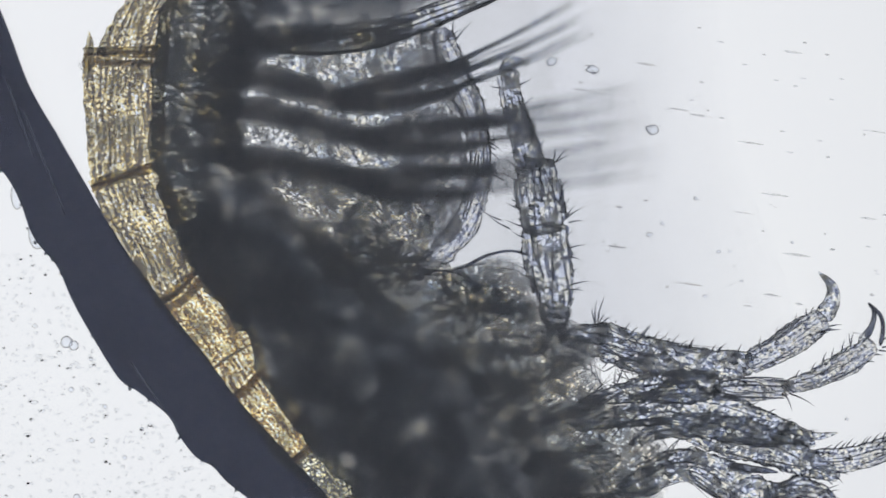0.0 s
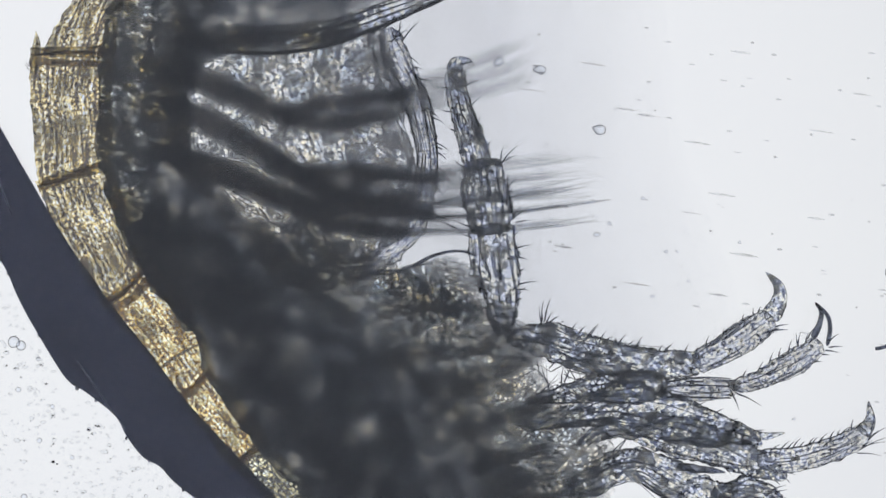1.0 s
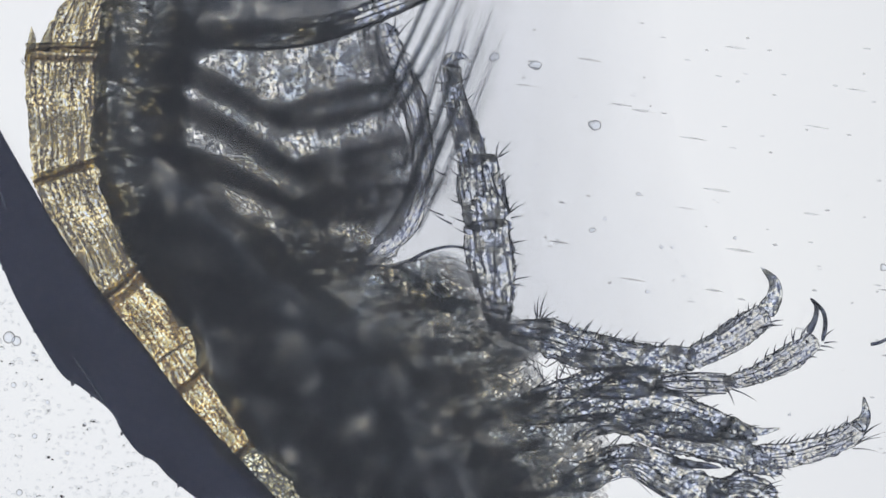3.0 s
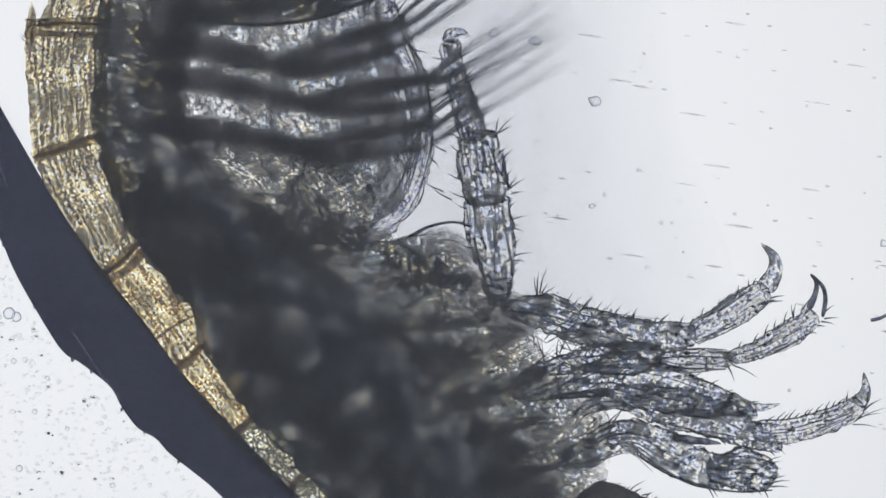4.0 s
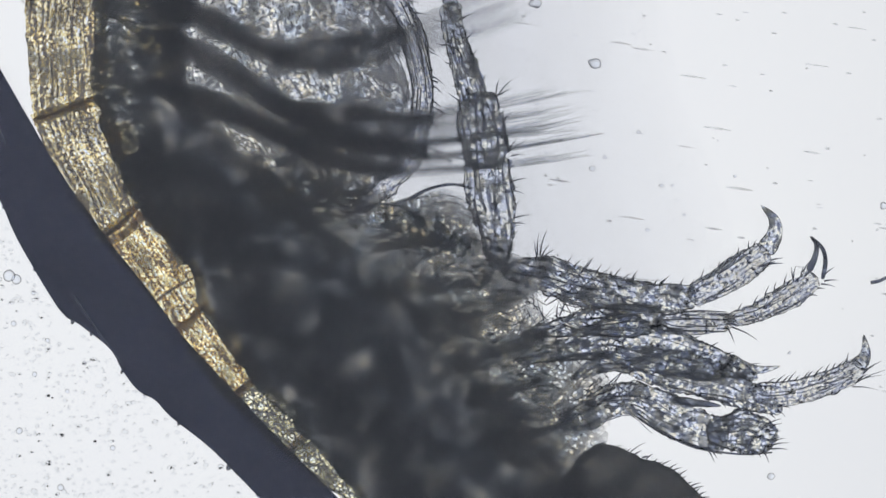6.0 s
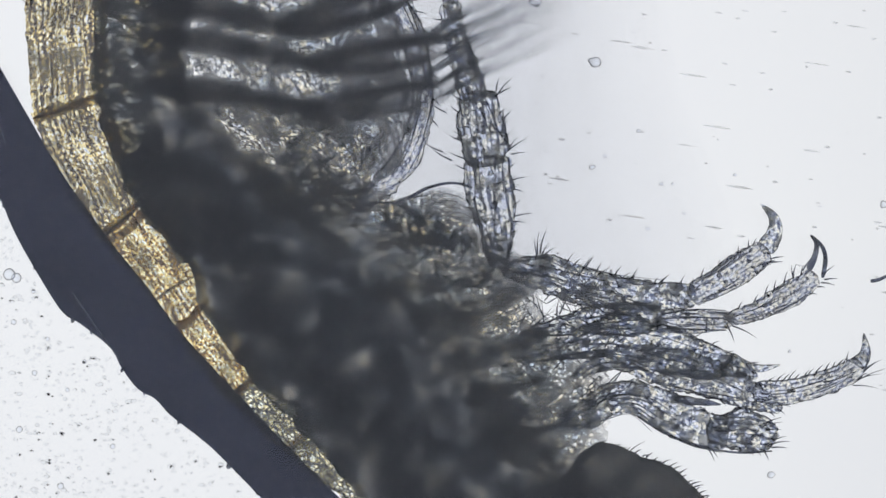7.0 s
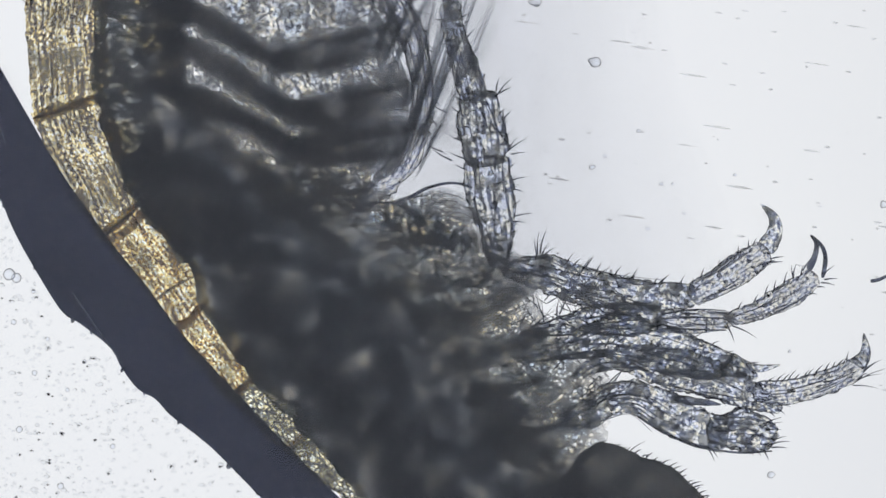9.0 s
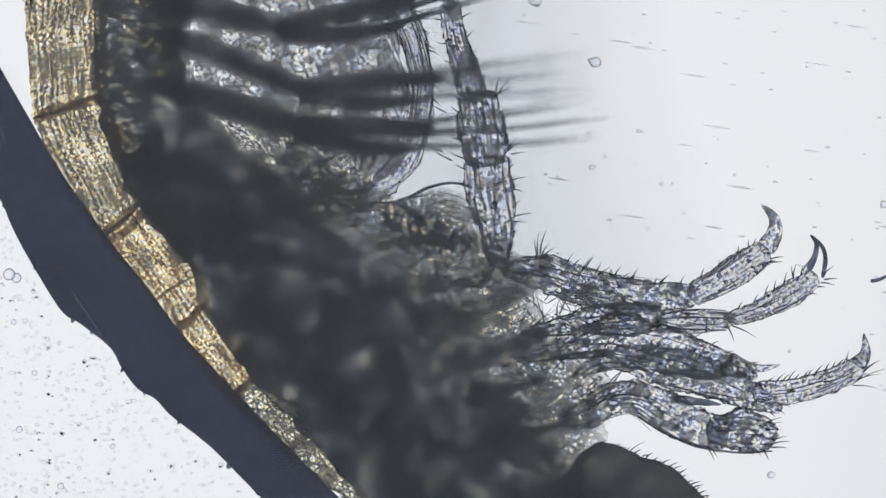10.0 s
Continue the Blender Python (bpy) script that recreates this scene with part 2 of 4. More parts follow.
def lamp_face(name):
    m, tree = nodes_of(name)
    n = noise_of(tree, coords(tree), 0.0004, 2.0)
    r = ramp(tree, n, [(0.3, (0.955, 0.95, 0.985)), (0.7, (0.98, 0.975, 0.995))])
    fall = tree.nodes.new("ShaderNodeVectorMath")
    fall.operation = "LENGTH"
    tree.links.new(coords(tree), fall.inputs[0])
    edge = tree.nodes.new("ShaderNodeMapRange")
    edge.interpolation_type = "SMOOTHSTEP"
    for key, value in (("From Min", LAMP_FLAT), ("From Max", LAMP_SIZE), ("To Min", LAMP), ("To Max", 0.0)):
        edge.inputs[key].default_value = value
    tree.links.new(fall.outputs["Value"], edge.inputs["Value"])
    e = node(tree, "ShaderNodeEmission", Color=r, Strength=edge.outputs[0])
    out = tree.nodes.new("ShaderNodeOutputMaterial")
    tree.links.new(e.outputs[0], out.inputs[0])
    return m


GLASS = clear("slide_glass", 1.45, (0.995, 1.0, 1.0))
DROP = clear("droplet_water", 1.10, (0.97, 0.98, 1.0))
MIST = clear("thin_mist", 1.06, (0.975, 0.98, 0.985))
RIM_LINE = plain("pale_crease", (0.12, 0.125, 0.14), 0.5)
BLACK = plain("black_stage_metal", (0.012, 0.012, 0.014), 0.7)
LAMPFACE = lamp_face("lamp_diffuser")

# ---- builders ----


def mesh_of(name, verts, faces, uvs=None, smooth=True):
    me = bpy.data.meshes.new(name)
    me.from_pydata([tuple(v) for v in verts], [], faces)
    if uvs is not None:
        w = np.asarray(uvs, dtype=np.float32)
        layer = me.uv_layers.new(name="along")
        idx = np.empty(len(me.loops), dtype=np.int32)
        me.loops.foreach_get("vertex_index", idx)
        layer.data.foreach_set("uv", w[idx, :2].ravel())
        me.attributes.new("depth", "FLOAT", "POINT").data.foreach_set("value", np.ascontiguousarray(w[:, 2]))
    me.polygons.foreach_set("use_smooth", [smooth] * len(me.polygons))
    me.update()
    return me


def part(name, data, material, parent=None, label="", m=None):
    """One mesh object under a thing or a part."""
    me = data if isinstance(data, bpy.types.Mesh) else mesh_of(name, *data)
    if not me.materials:
        me.materials.append(material)
    ob = new(name, me)
    if parent is not None:
        ob.parent = parent
    if m is not None:
        ob.matrix_basis = m
    if label:
        tagged(ob, label)
    return ob


def merged(pieces):
    verts, faces, uvs = [], [], []
    for v, f, w in pieces:
        k = len(verts)
        verts += list(v)
        uvs += list(w)
        faces += [tuple(i + k for i in q) for q in f]
    return verts, faces, uvs


def spline(points, n, even=False):
    """A smooth line through the points, n + 1 places on it; even: as many between any two points."""
    p = np.asarray(points, float)
    if len(p) == 2:
        s = np.linspace(0, 1, n + 1)[:, None]
        return p[0] * (1 - s) + p[1] * s
    d = np.r_[0, np.cumsum(np.linalg.norm(np.diff(p[:, :2], axis=0), axis=1) + 1e-6)]
    if even:
        d = np.arange(len(p), dtype=float)
    ext = np.vstack([2 * p[0] - p[1], p, 2 * p[-1] - p[-2]])
    out = []
    for s in np.linspace(0, d[-1], n + 1):
        i = min(max(int(np.searchsorted(d, s, side="right")) - 1, 0), len(p) - 2)
        t = (s - d[i]) / (d[i + 1] - d[i])
        a, b, c, e = ext[i], ext[i + 1], ext[i + 2], ext[i + 3]
        out.append(0.5 * (2 * b + (c - a) * t + (2 * a - 5 * b + 4 * c - e) * t * t + (3 * b - a - 3 * c + e) * t ** 3))
    return np.asarray(out)


def flat_shift(points, du, dv):
    return [(p[0] + du, p[1] + dv, *p[2:]) for p in points]


def early(points):
    """Plan points that were read with the stage at its first place."""
    return flat_shift(points, -T0[0], -T0[1])


def wobble(x, y, z, size):
    return noise.noise(Vector((x / size, y / size, z / size)))


def tube(path, n=24, sides=12, flat=0.8, rough=0.05, seed=0.0, local=None, rings=0, blunt=0.5):
    """A swept limb piece through (u, v, z, r); local: a plan point taken as its own origin. rings: number of annulations."""
    c = spline(path, n)
    tan = np.gradient(c[:, :2], axis=0)
    tan /= np.linalg.norm(tan, axis=1)[:, None] + 1e-9
    arc = np.r_[0, np.cumsum(np.linalg.norm(np.diff(c[:, :2], axis=0), axis=1))]
    verts, uvs, faces = [], [], []
    base = place(*local) if local else Vector((0, 0, 0))
    for i in range(n + 1):
        u, v, z, r = c[i]
        r = max(r, 0.25)
        e = min(i, n - i) / n * (n / 3.0)
        r *= 1.0 if e >= 1 else blunt + (1 - blunt) * math.sqrt(max(e, 0) * (2 - e))
        if rings:
            r *= 0.90 + 0.14 * abs(math.sin(math.pi * rings * i / n))
        nu, nv = -tan[i, 1], tan[i, 0]
        for k in range(sides):
            a = 2 * math.pi * k / sides
            q = r * (1 + rough * 2 * wobble(u + 40 * math.cos(a) + seed, v + 31 * seed, 40 * math.sin(a), 22.0)) + rough * 34 * wobble(u + r * math.cos(a), v + 31 * seed, r * math.sin(a), 7.0) * min(1, r / 12)
            verts.append(place(u + nu * q * math.cos(a), v + nv * q * math.cos(a), z + q * flat * math.sin(a)) - base)
            uvs.append((arc[i] + 17 * seed, q * math.cos(a) + 5 * seed, abs(math.sin(a))))
    for i in range(n):
        for k in range(sides):
            a, b = i * sides + k, i * sides + (k + 1) % sides
            faces.append((a, a + sides, b + sides, b))
    faces.append(tuple(range(sides)))
    faces.append(tuple(n * sides + k for k in reversed(range(sides))))
    return verts, faces, uvs


def pillow(left, right, z, h, n=28, m=14, rough=0.06, size=35.0, seed=0.0, edge=1.0, tips=3.0, ragged=0.0, sheer=False, paired=False):
    """A closed, domed plate between two edge lines of the plan; sheer: full depth up to the first edge;
    paired: the points of the two edges lie over against one another."""
    a, b = spline(left, n, paired), spline(right, n, paired)
    verts, uvs, faces = [], [], []
    arc = np.r_[0, np.cumsum(np.linalg.norm(np.diff((a + b)[:, :2] / 2, axis=0), axis=1))]
    for side in (1, -1):
        for i in range(n + 1):
            e = min(1.0, min(i, n - i) / tips)
            cap = math.sqrt(max(0.0, e * (2 - e)))
            for j in range(m + 1):
                s = -1 + 2 * j / m
                s = math.sin(s * math.pi / 2)
                w = (1 + s) / 2
                u, v = a[i, :2] * (1 - w) + b[i, :2] * w
                rim = math.sqrt(max(0.0, 1 - abs(s) ** (2 + edge))) * cap
                k = 1 + rough * 2 * wobble(u + 300 * seed, v, 50 * side, size)
                far = abs(s) ** 3
                ju = (rough * 8 + ragged) * far * (wobble(u, v, 9 + seed, 38.0) + 0.7 * wobble(u, v, 19 + seed, 12.0))
                jv = (rough * 8 + ragged) * far * (wobble(u, v, 49 + seed, 38.0) + 0.7 * wobble(u, v, 59 + seed, 12.0))
                verts.append(place(u + ju, v + jv, z + side * h * max(rim, 0.03) * k))
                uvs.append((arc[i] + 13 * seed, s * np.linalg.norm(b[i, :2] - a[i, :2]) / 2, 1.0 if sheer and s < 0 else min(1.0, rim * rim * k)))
    w, o = m + 1, (n + 1) * (m + 1)
    for i in range(n):
        for j in range(m):
            q = i * w + j
            faces.append((q, q + w, q + w + 1, q + 1))
            faces.append((o + q, o + q + 1, o + q + w + 1, o + q + w))
    loop = [i * w for i in range(n + 1)] + [n * w + j for j in range(1, w)] + [i * w + m for i in range(n - 1, -1, -1)] + [j for j in range(m - 1, 0, -1)]
    for p, q in zip(loop, loop[1:] + loop[:1]):
        faces.append((p, q, o + q, o + p))
    return verts, faces, uvs


def ball(u, v, z, ru, rv, rz, rough=0.15, seed=0.0, n=10, m=14, size=None):
    verts, uvs, faces = [], [], []
    size = size or max(ru, rv)
    for i in range(n + 1):
        th = math.pi * i / n
        for k in range(m):
            ph = 2 * math.pi * k / m
            d = (math.sin(th) * math.cos(ph), math.sin(th) * math.sin(ph), math.cos(th))
            q = 1 + 2 * rough * wobble(d[0] * ru + u + seed * 50, d[1] * rv + v, d[2] * rz, size)
            verts.append(place(u + ru * d[0] * q, v + rv * d[1] * q, max(z + rz * d[2] * q, 0.5)))
            uvs.append((u + ru * d[0], v + rv * d[1], abs(d[2])))
    for i in range(n):
        for k in range(m):
            a, b = i * m + k, i * m + (k + 1) % m
            faces.append((a, b, b + m, a + m))
    return verts, faces, uvs


def hair(path, r, n=8, sides=5, local=None, tip=0.15):
    """A tapering bristle along (u, v, z)."""
    k = len(path) - 1
    return tube([(*p, r * (1 - (1 - tip) * i / k)) for i, p in enumerate(path)], n, sides, 1.0, 0.0, local=local, blunt=0.8)


SPINE_MESH = {}


def spine(parent, u, v, z, angle, length, r=1.7, name="spine", material=None):
    """A short stiff bristle; angle in plan degrees, counter-clockwise from u."""
    length, r = length * 1.05, r * 1.1
    key = (round(length / 5), round(r * 2))
    if key not in SPINE_MESH:
        x, y = MID
        L = key[0] * 5
        SPINE_MESH[key] = mesh_of("spine", *hair([(x, y, 0), (x + L * 0.5, y - L * 0.03, L * 0.03), (x + L, y + L * 0.03, L * 0.08)], key[1] / 2, 5, 5))
    p = place(u, v, z)
    return part(name, SPINE_MESH[key], material or SPINE, parent, m=Matrix.Translation(p) @ pose(0, 0, 0, 0, 0, angle))


def spines_along(parent, path, side, count, length, lean=55, rnd=None, span=(0.05, 0.95), r=1.7, out=0.85):
    """Bristles on one edge of a limb piece; side +1 or -1 of its direction."""
    rnd = rnd or random.Random(len(parent.name) + count)
    c = spline(path, 60)
    for k in range(count):
        s = span[0] + (span[1] - span[0]) * (k + 0.5 + rnd.uniform(-0.3, 0.3)) / count
        i = min(int(s * 60), 59)
        d = c[i + 1, :2] - c[i, :2]
        d /= np.linalg.norm(d)
        nrm = np.array([-d[1], d[0]]) * side
        p = c[i, :2] + nrm * c[i, 3] * out
        a = math.radians(lean + rnd.uniform(-16, 16))
        w = d * math.cos(a) + nrm * math.sin(a)
        spine(parent, p[0], p[1], c[i, 2], math.degrees(math.atan2(-w[1], w[0])), length * rnd.uniform(0.65, 1.25), r)


# ---- the stage, the slide and the lamp ----


def ring_disc(u, v, z, r, h, n=64):
    verts, faces = [], []
    for zz in (z, z - h):
        for k in range(n):
            a = 2 * math.pi * k / n
            verts.append(place(u, v) + Vector((r * math.cos(a) * UNIT, r * math.sin(a) * UNIT, zz * UNIT)))
    faces.append(tuple(range(n)))
    faces.append(tuple(n + k for k in reversed(range(n))))
    for k in range(n):
        q = (k + 1) % n
        faces.append((k, n + k, n + q, q))
    return verts, faces, None, False


def box(u0, u1, v0, v1, z0, z1):
    c = [Vector(((u - MID[0]) * UNIT, (MID[1] - v) * UNIT, z * UNIT)) for z in (z0, z1) for u, v in ((u0, v0), (u1, v0), (u1, v1), (u0, v1))]
    return c, [(0, 1, 2, 3), (7, 6, 5, 4), (0, 4, 5, 1), (1, 5, 6, 2), (2, 6, 7, 3), (3, 7, 4, 0)], None, False


def stage():
    lamp = tagged(part("lamp_field", ring_disc(784, 441, 0, LAMP_SIZE, 400), LAMPFACE, m=Matrix.Translation((-1600 * UNIT, 500 * UNIT, -60000 * UNIT))), "white glowing lamp diffuser under the microscope stage", "lamp", kind="structure")
    # unseen black disc, added so that rays bent past the lamp meet darkness
    tagged(part("bench", ring_disc(784, 441, -60500, 90000, 400), BLACK), "unseen matt black disc added under the lamp to keep bent rays dark", "bench", kind="structure")
    tagged(part("glass_slide", box(-3200, 4800, -2200, 3000, -500, 0), GLASS), "clear glass microscope slide lying on the stage", "glass slide", kind="structure")
    # unseen pane added above; its reflection of the room lifts all dark tones
    tagged(part("cover_slip", box(-1500, 2900, -1200, 2100, 340, 425), GLASS), "unseen clear pane added over the specimen to veil its darks", "cover slip", kind="structure")
    return lamp


# ---- the dark edge of the water drop ----


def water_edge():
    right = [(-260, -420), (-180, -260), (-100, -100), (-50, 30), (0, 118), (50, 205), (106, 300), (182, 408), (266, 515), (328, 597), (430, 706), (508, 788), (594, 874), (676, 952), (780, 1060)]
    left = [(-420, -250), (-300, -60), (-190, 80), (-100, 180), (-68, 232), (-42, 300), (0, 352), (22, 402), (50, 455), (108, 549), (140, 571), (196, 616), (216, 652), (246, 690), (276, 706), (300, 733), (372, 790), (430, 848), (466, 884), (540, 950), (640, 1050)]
    ob = tagged(part("water_edge", pillow(left, right, 70, 68, 120, 16, 0.02, 50.0, 3.0, 1.5, 2.0), RIM), "thick curved edge of the water drop, its darkness put into the colour", "water edge")
    rnd = random.Random(5)
    c = spline(left, 120)
    for k in range(26):
        i = rnd.randrange(30, 112)
        u, v = c[i] + np.array([rnd.uniform(-3, 3), rnd.uniform(-3, 3)])
        q = rnd.uniform(2.0, 4.5)
        part("bead", ball(u, v, 6, q, q * rnd.uniform(0.8, 1.6), 6, 0.2, k, 6, 8), SPINE, ob)
    # thin paler lines along the inside of the edge
    for line in ([(-58, 80, 140), (-30, 150, 141), (-4, 215, 141), (14, 262, 139)], [(130, 520, 139), (175, 585, 140), (215, 640, 139)], [(-90, 20, 140), (-66, 90, 141), (-40, 160, 140)]):
        part("crease", hair(line, 1.3, 20, 5, tip=0.5), RIM_LINE, ob, "faint pale line in the edge")
    for u, v, ru, rv in ((-33, 292, 18, 30), (-70, 226, 12, 26)):
        part("air_bubble", ball(u, v, 6, ru, rv, 5, 0.05, 2.0, 12, 18), DROP, ob, "pale bluish bubble in the edge")
    return ob


# ---- the animal ----
animal = tagged(new("freshwater_shrimp"), "small translucent golden-backed freshwater shrimp with spiny legs in water", "crustacean")


def body():
    back = early([(352, -160), (312, -40), (282, 40), (270, 150), (268, 282), (306, 404), (345, 484), (428, 588), (464, 684), (541, 792), (630, 882), (718, 982), (808, 1082), (880, 1162)])
    left = early([(430, -180), (400, -70), (366, 30), (350, 90), (342, 150), (336, 262), (352, 386), (372, 472), (440, 580), (476, 676), (553, 784), (642, 874), (730, 974), (820, 1074), (890, 1154)])
    right = early([(1000, -200), (880, -60), (700, 45), (520, 85), (440, 150), (440, 270), (522, 362), (612, 436), (752, 570), (880, 660), (965, 760), (1080, 860), (1155, 960), (1225, 1060), (1290, 1160)])
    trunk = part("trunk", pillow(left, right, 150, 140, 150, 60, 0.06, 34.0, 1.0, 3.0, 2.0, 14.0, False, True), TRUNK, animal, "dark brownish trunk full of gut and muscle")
    inner = [(u + (95, 105, 105, 105, 100, 90, 62, 22)[k], v - (30, 40, 20, 20, 30, 40, 32, 10)[k]) for k, (u, v) in enumerate(back[:8])]
    part("back_muscle", pillow(back[:8], inner, 150, 60, 110, 24, 0.06, 34.0, 2.0, 2.0, 2.0, 10.0, True, True), BACK, trunk, "dark tissue with golden grains along the back")
    rnd = random.Random(11)
    deep = early([(690, -160), (640, -60), (480, 20), (410, 110), (400, 200), (420, 290), (500, 380), (590, 450), (640, 520), (720, 590), (810, 660), (880, 730), (930, 810), (970, 890), (1030, 940), (1130, 1000), (1200, 1060), (1260, 1160)])
    a, b = np.asarray(spline(back, 100)), np.asarray(spline(deep, 100))
    # stacked dark sheets stand in for the light lost in the thick body
    for k in range(3):
        f, g = 0.10 + 0.05 * k, (-0.24, -0.12, 0.06)[k]
        i0 = (38, 42, 46)[k]
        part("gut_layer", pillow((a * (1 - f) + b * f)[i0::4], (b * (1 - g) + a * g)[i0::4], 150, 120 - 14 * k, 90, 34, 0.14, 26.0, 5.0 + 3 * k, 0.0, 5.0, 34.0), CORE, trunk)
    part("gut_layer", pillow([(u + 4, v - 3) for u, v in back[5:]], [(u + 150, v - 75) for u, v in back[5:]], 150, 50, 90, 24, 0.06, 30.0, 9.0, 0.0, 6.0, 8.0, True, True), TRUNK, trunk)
    part("gut_layer", pillow(early([(372, -60), (345, 40), (335, 160), (345, 300)]), early([(520, -60), (470, 60), (440, 160), (450, 300)]), 150, 60, 40, 24, 0.14, 26.0, 31.0, 1.0, 5.0, 20.0), BACK, trunk)
    for k in range(110):
        i = int(rnd.uniform(0.20, 0.98) ** 0.75 * 100)
        w = rnd.uniform(0.06, 1.15)
        p = a[i] * (1 - w) + b[i] * w
        q = rnd.uniform(10, 36)
        part("tissue_lump", ball(p[0], p[1], rnd.uniform(180, 230), q, q * rnd.uniform(0.7, 1.3), 22, 0.3, k, 12, 18, q * 0.6), LUMP, trunk)
    for k in range(40):
        i = rnd.randrange(14, 70)
        d = (b[i] - a[i]) / np.linalg.norm(b[i] - a[i])
        p = a[i] + d * rnd.uniform(4, 60)
        t = (a[i + 1] - a[i]) / np.linalg.norm(a[i + 1] - a[i])
        d = d * rnd.uniform(0.5, 1.0) + t * rnd.uniform(0.2, 0.9)
        L, r = rnd.uniform(40, 110), rnd.uniform(4, 9)
        part("muscle_bundle", tube([(*p, 190, r * 0.5), (*(p + d * L * 0.5 + rnd.uniform(-5, 5)), 200, r), (*(p + d * L), 190, r * 0.4)], 16, 10, 0.7, 0.08, k, blunt=0.2), LUMP, trunk)
    shoulder = early([(560, 395), (690, 465), (790, 505), (890, 530), (970, 590), (1010, 660), (1040, 740), (1080, 810), (1100, 880), (1140, 980)])
    c, e = np.asarray(spline(shoulder, 60)), np.asarray(spline(early([(520, 400), (590, 450), (640, 520), (720, 590), (810, 660), (880, 730), (930, 810), (970, 890), (1030, 950)]), 60))
    for k in range(4):
        w = (0.22, 0.42, 0.66, 0.9)[k]
        part("flank_layer", pillow((e - np.array([30, 0]))[::5], (e * (1 - w) + c * w)[::5], 150, 60 - 10 * k, 70, 34, 0.15, 22.0, 4.0 + k, -0.4, 4.0, 40.0), CORE if k < 1 else LUMP, trunk)
    for k in range(60):
        i = rnd.randrange(4, 58)
        w = rnd.uniform(0.0, 0.9)
        p = e[i] * (1 - w) + c[i] * w
        q = rnd.uniform(7, 26)
        part("tissue_fold", ball(p[0], p[1], rnd.uniform(200, 250), q, q * rnd.uniform(0.6, 1.4), 16, 0.3, k, 12, 18, q * 0.7), LUMP, trunk)
    for k in range(46):
        i = rnd.randrange(4, 56)
        w = rnd.uniform(0.1, 0.8)
        p = e[i] * (1 - w) + c[i] * w
        L, r = rnd.uniform(40, 120), rnd.uniform(2.0, 5.0)
        d = np.array([math.cos(0.25 + rnd.uniform(-0.35, 0.35)), -math.sin(0.25 + rnd.uniform(-0.35, 0.35))])
        part("muscle_bundle", tube([(*p, 220, r * 0.5), (*(p + d * L * 0.5 + rnd.uniform(-4, 4)), 224, r), (*(p + d * L), 220, r * 0.4)], 14, 8, 0.7, 0.08, k, blunt=0.2), LUMP, trunk)


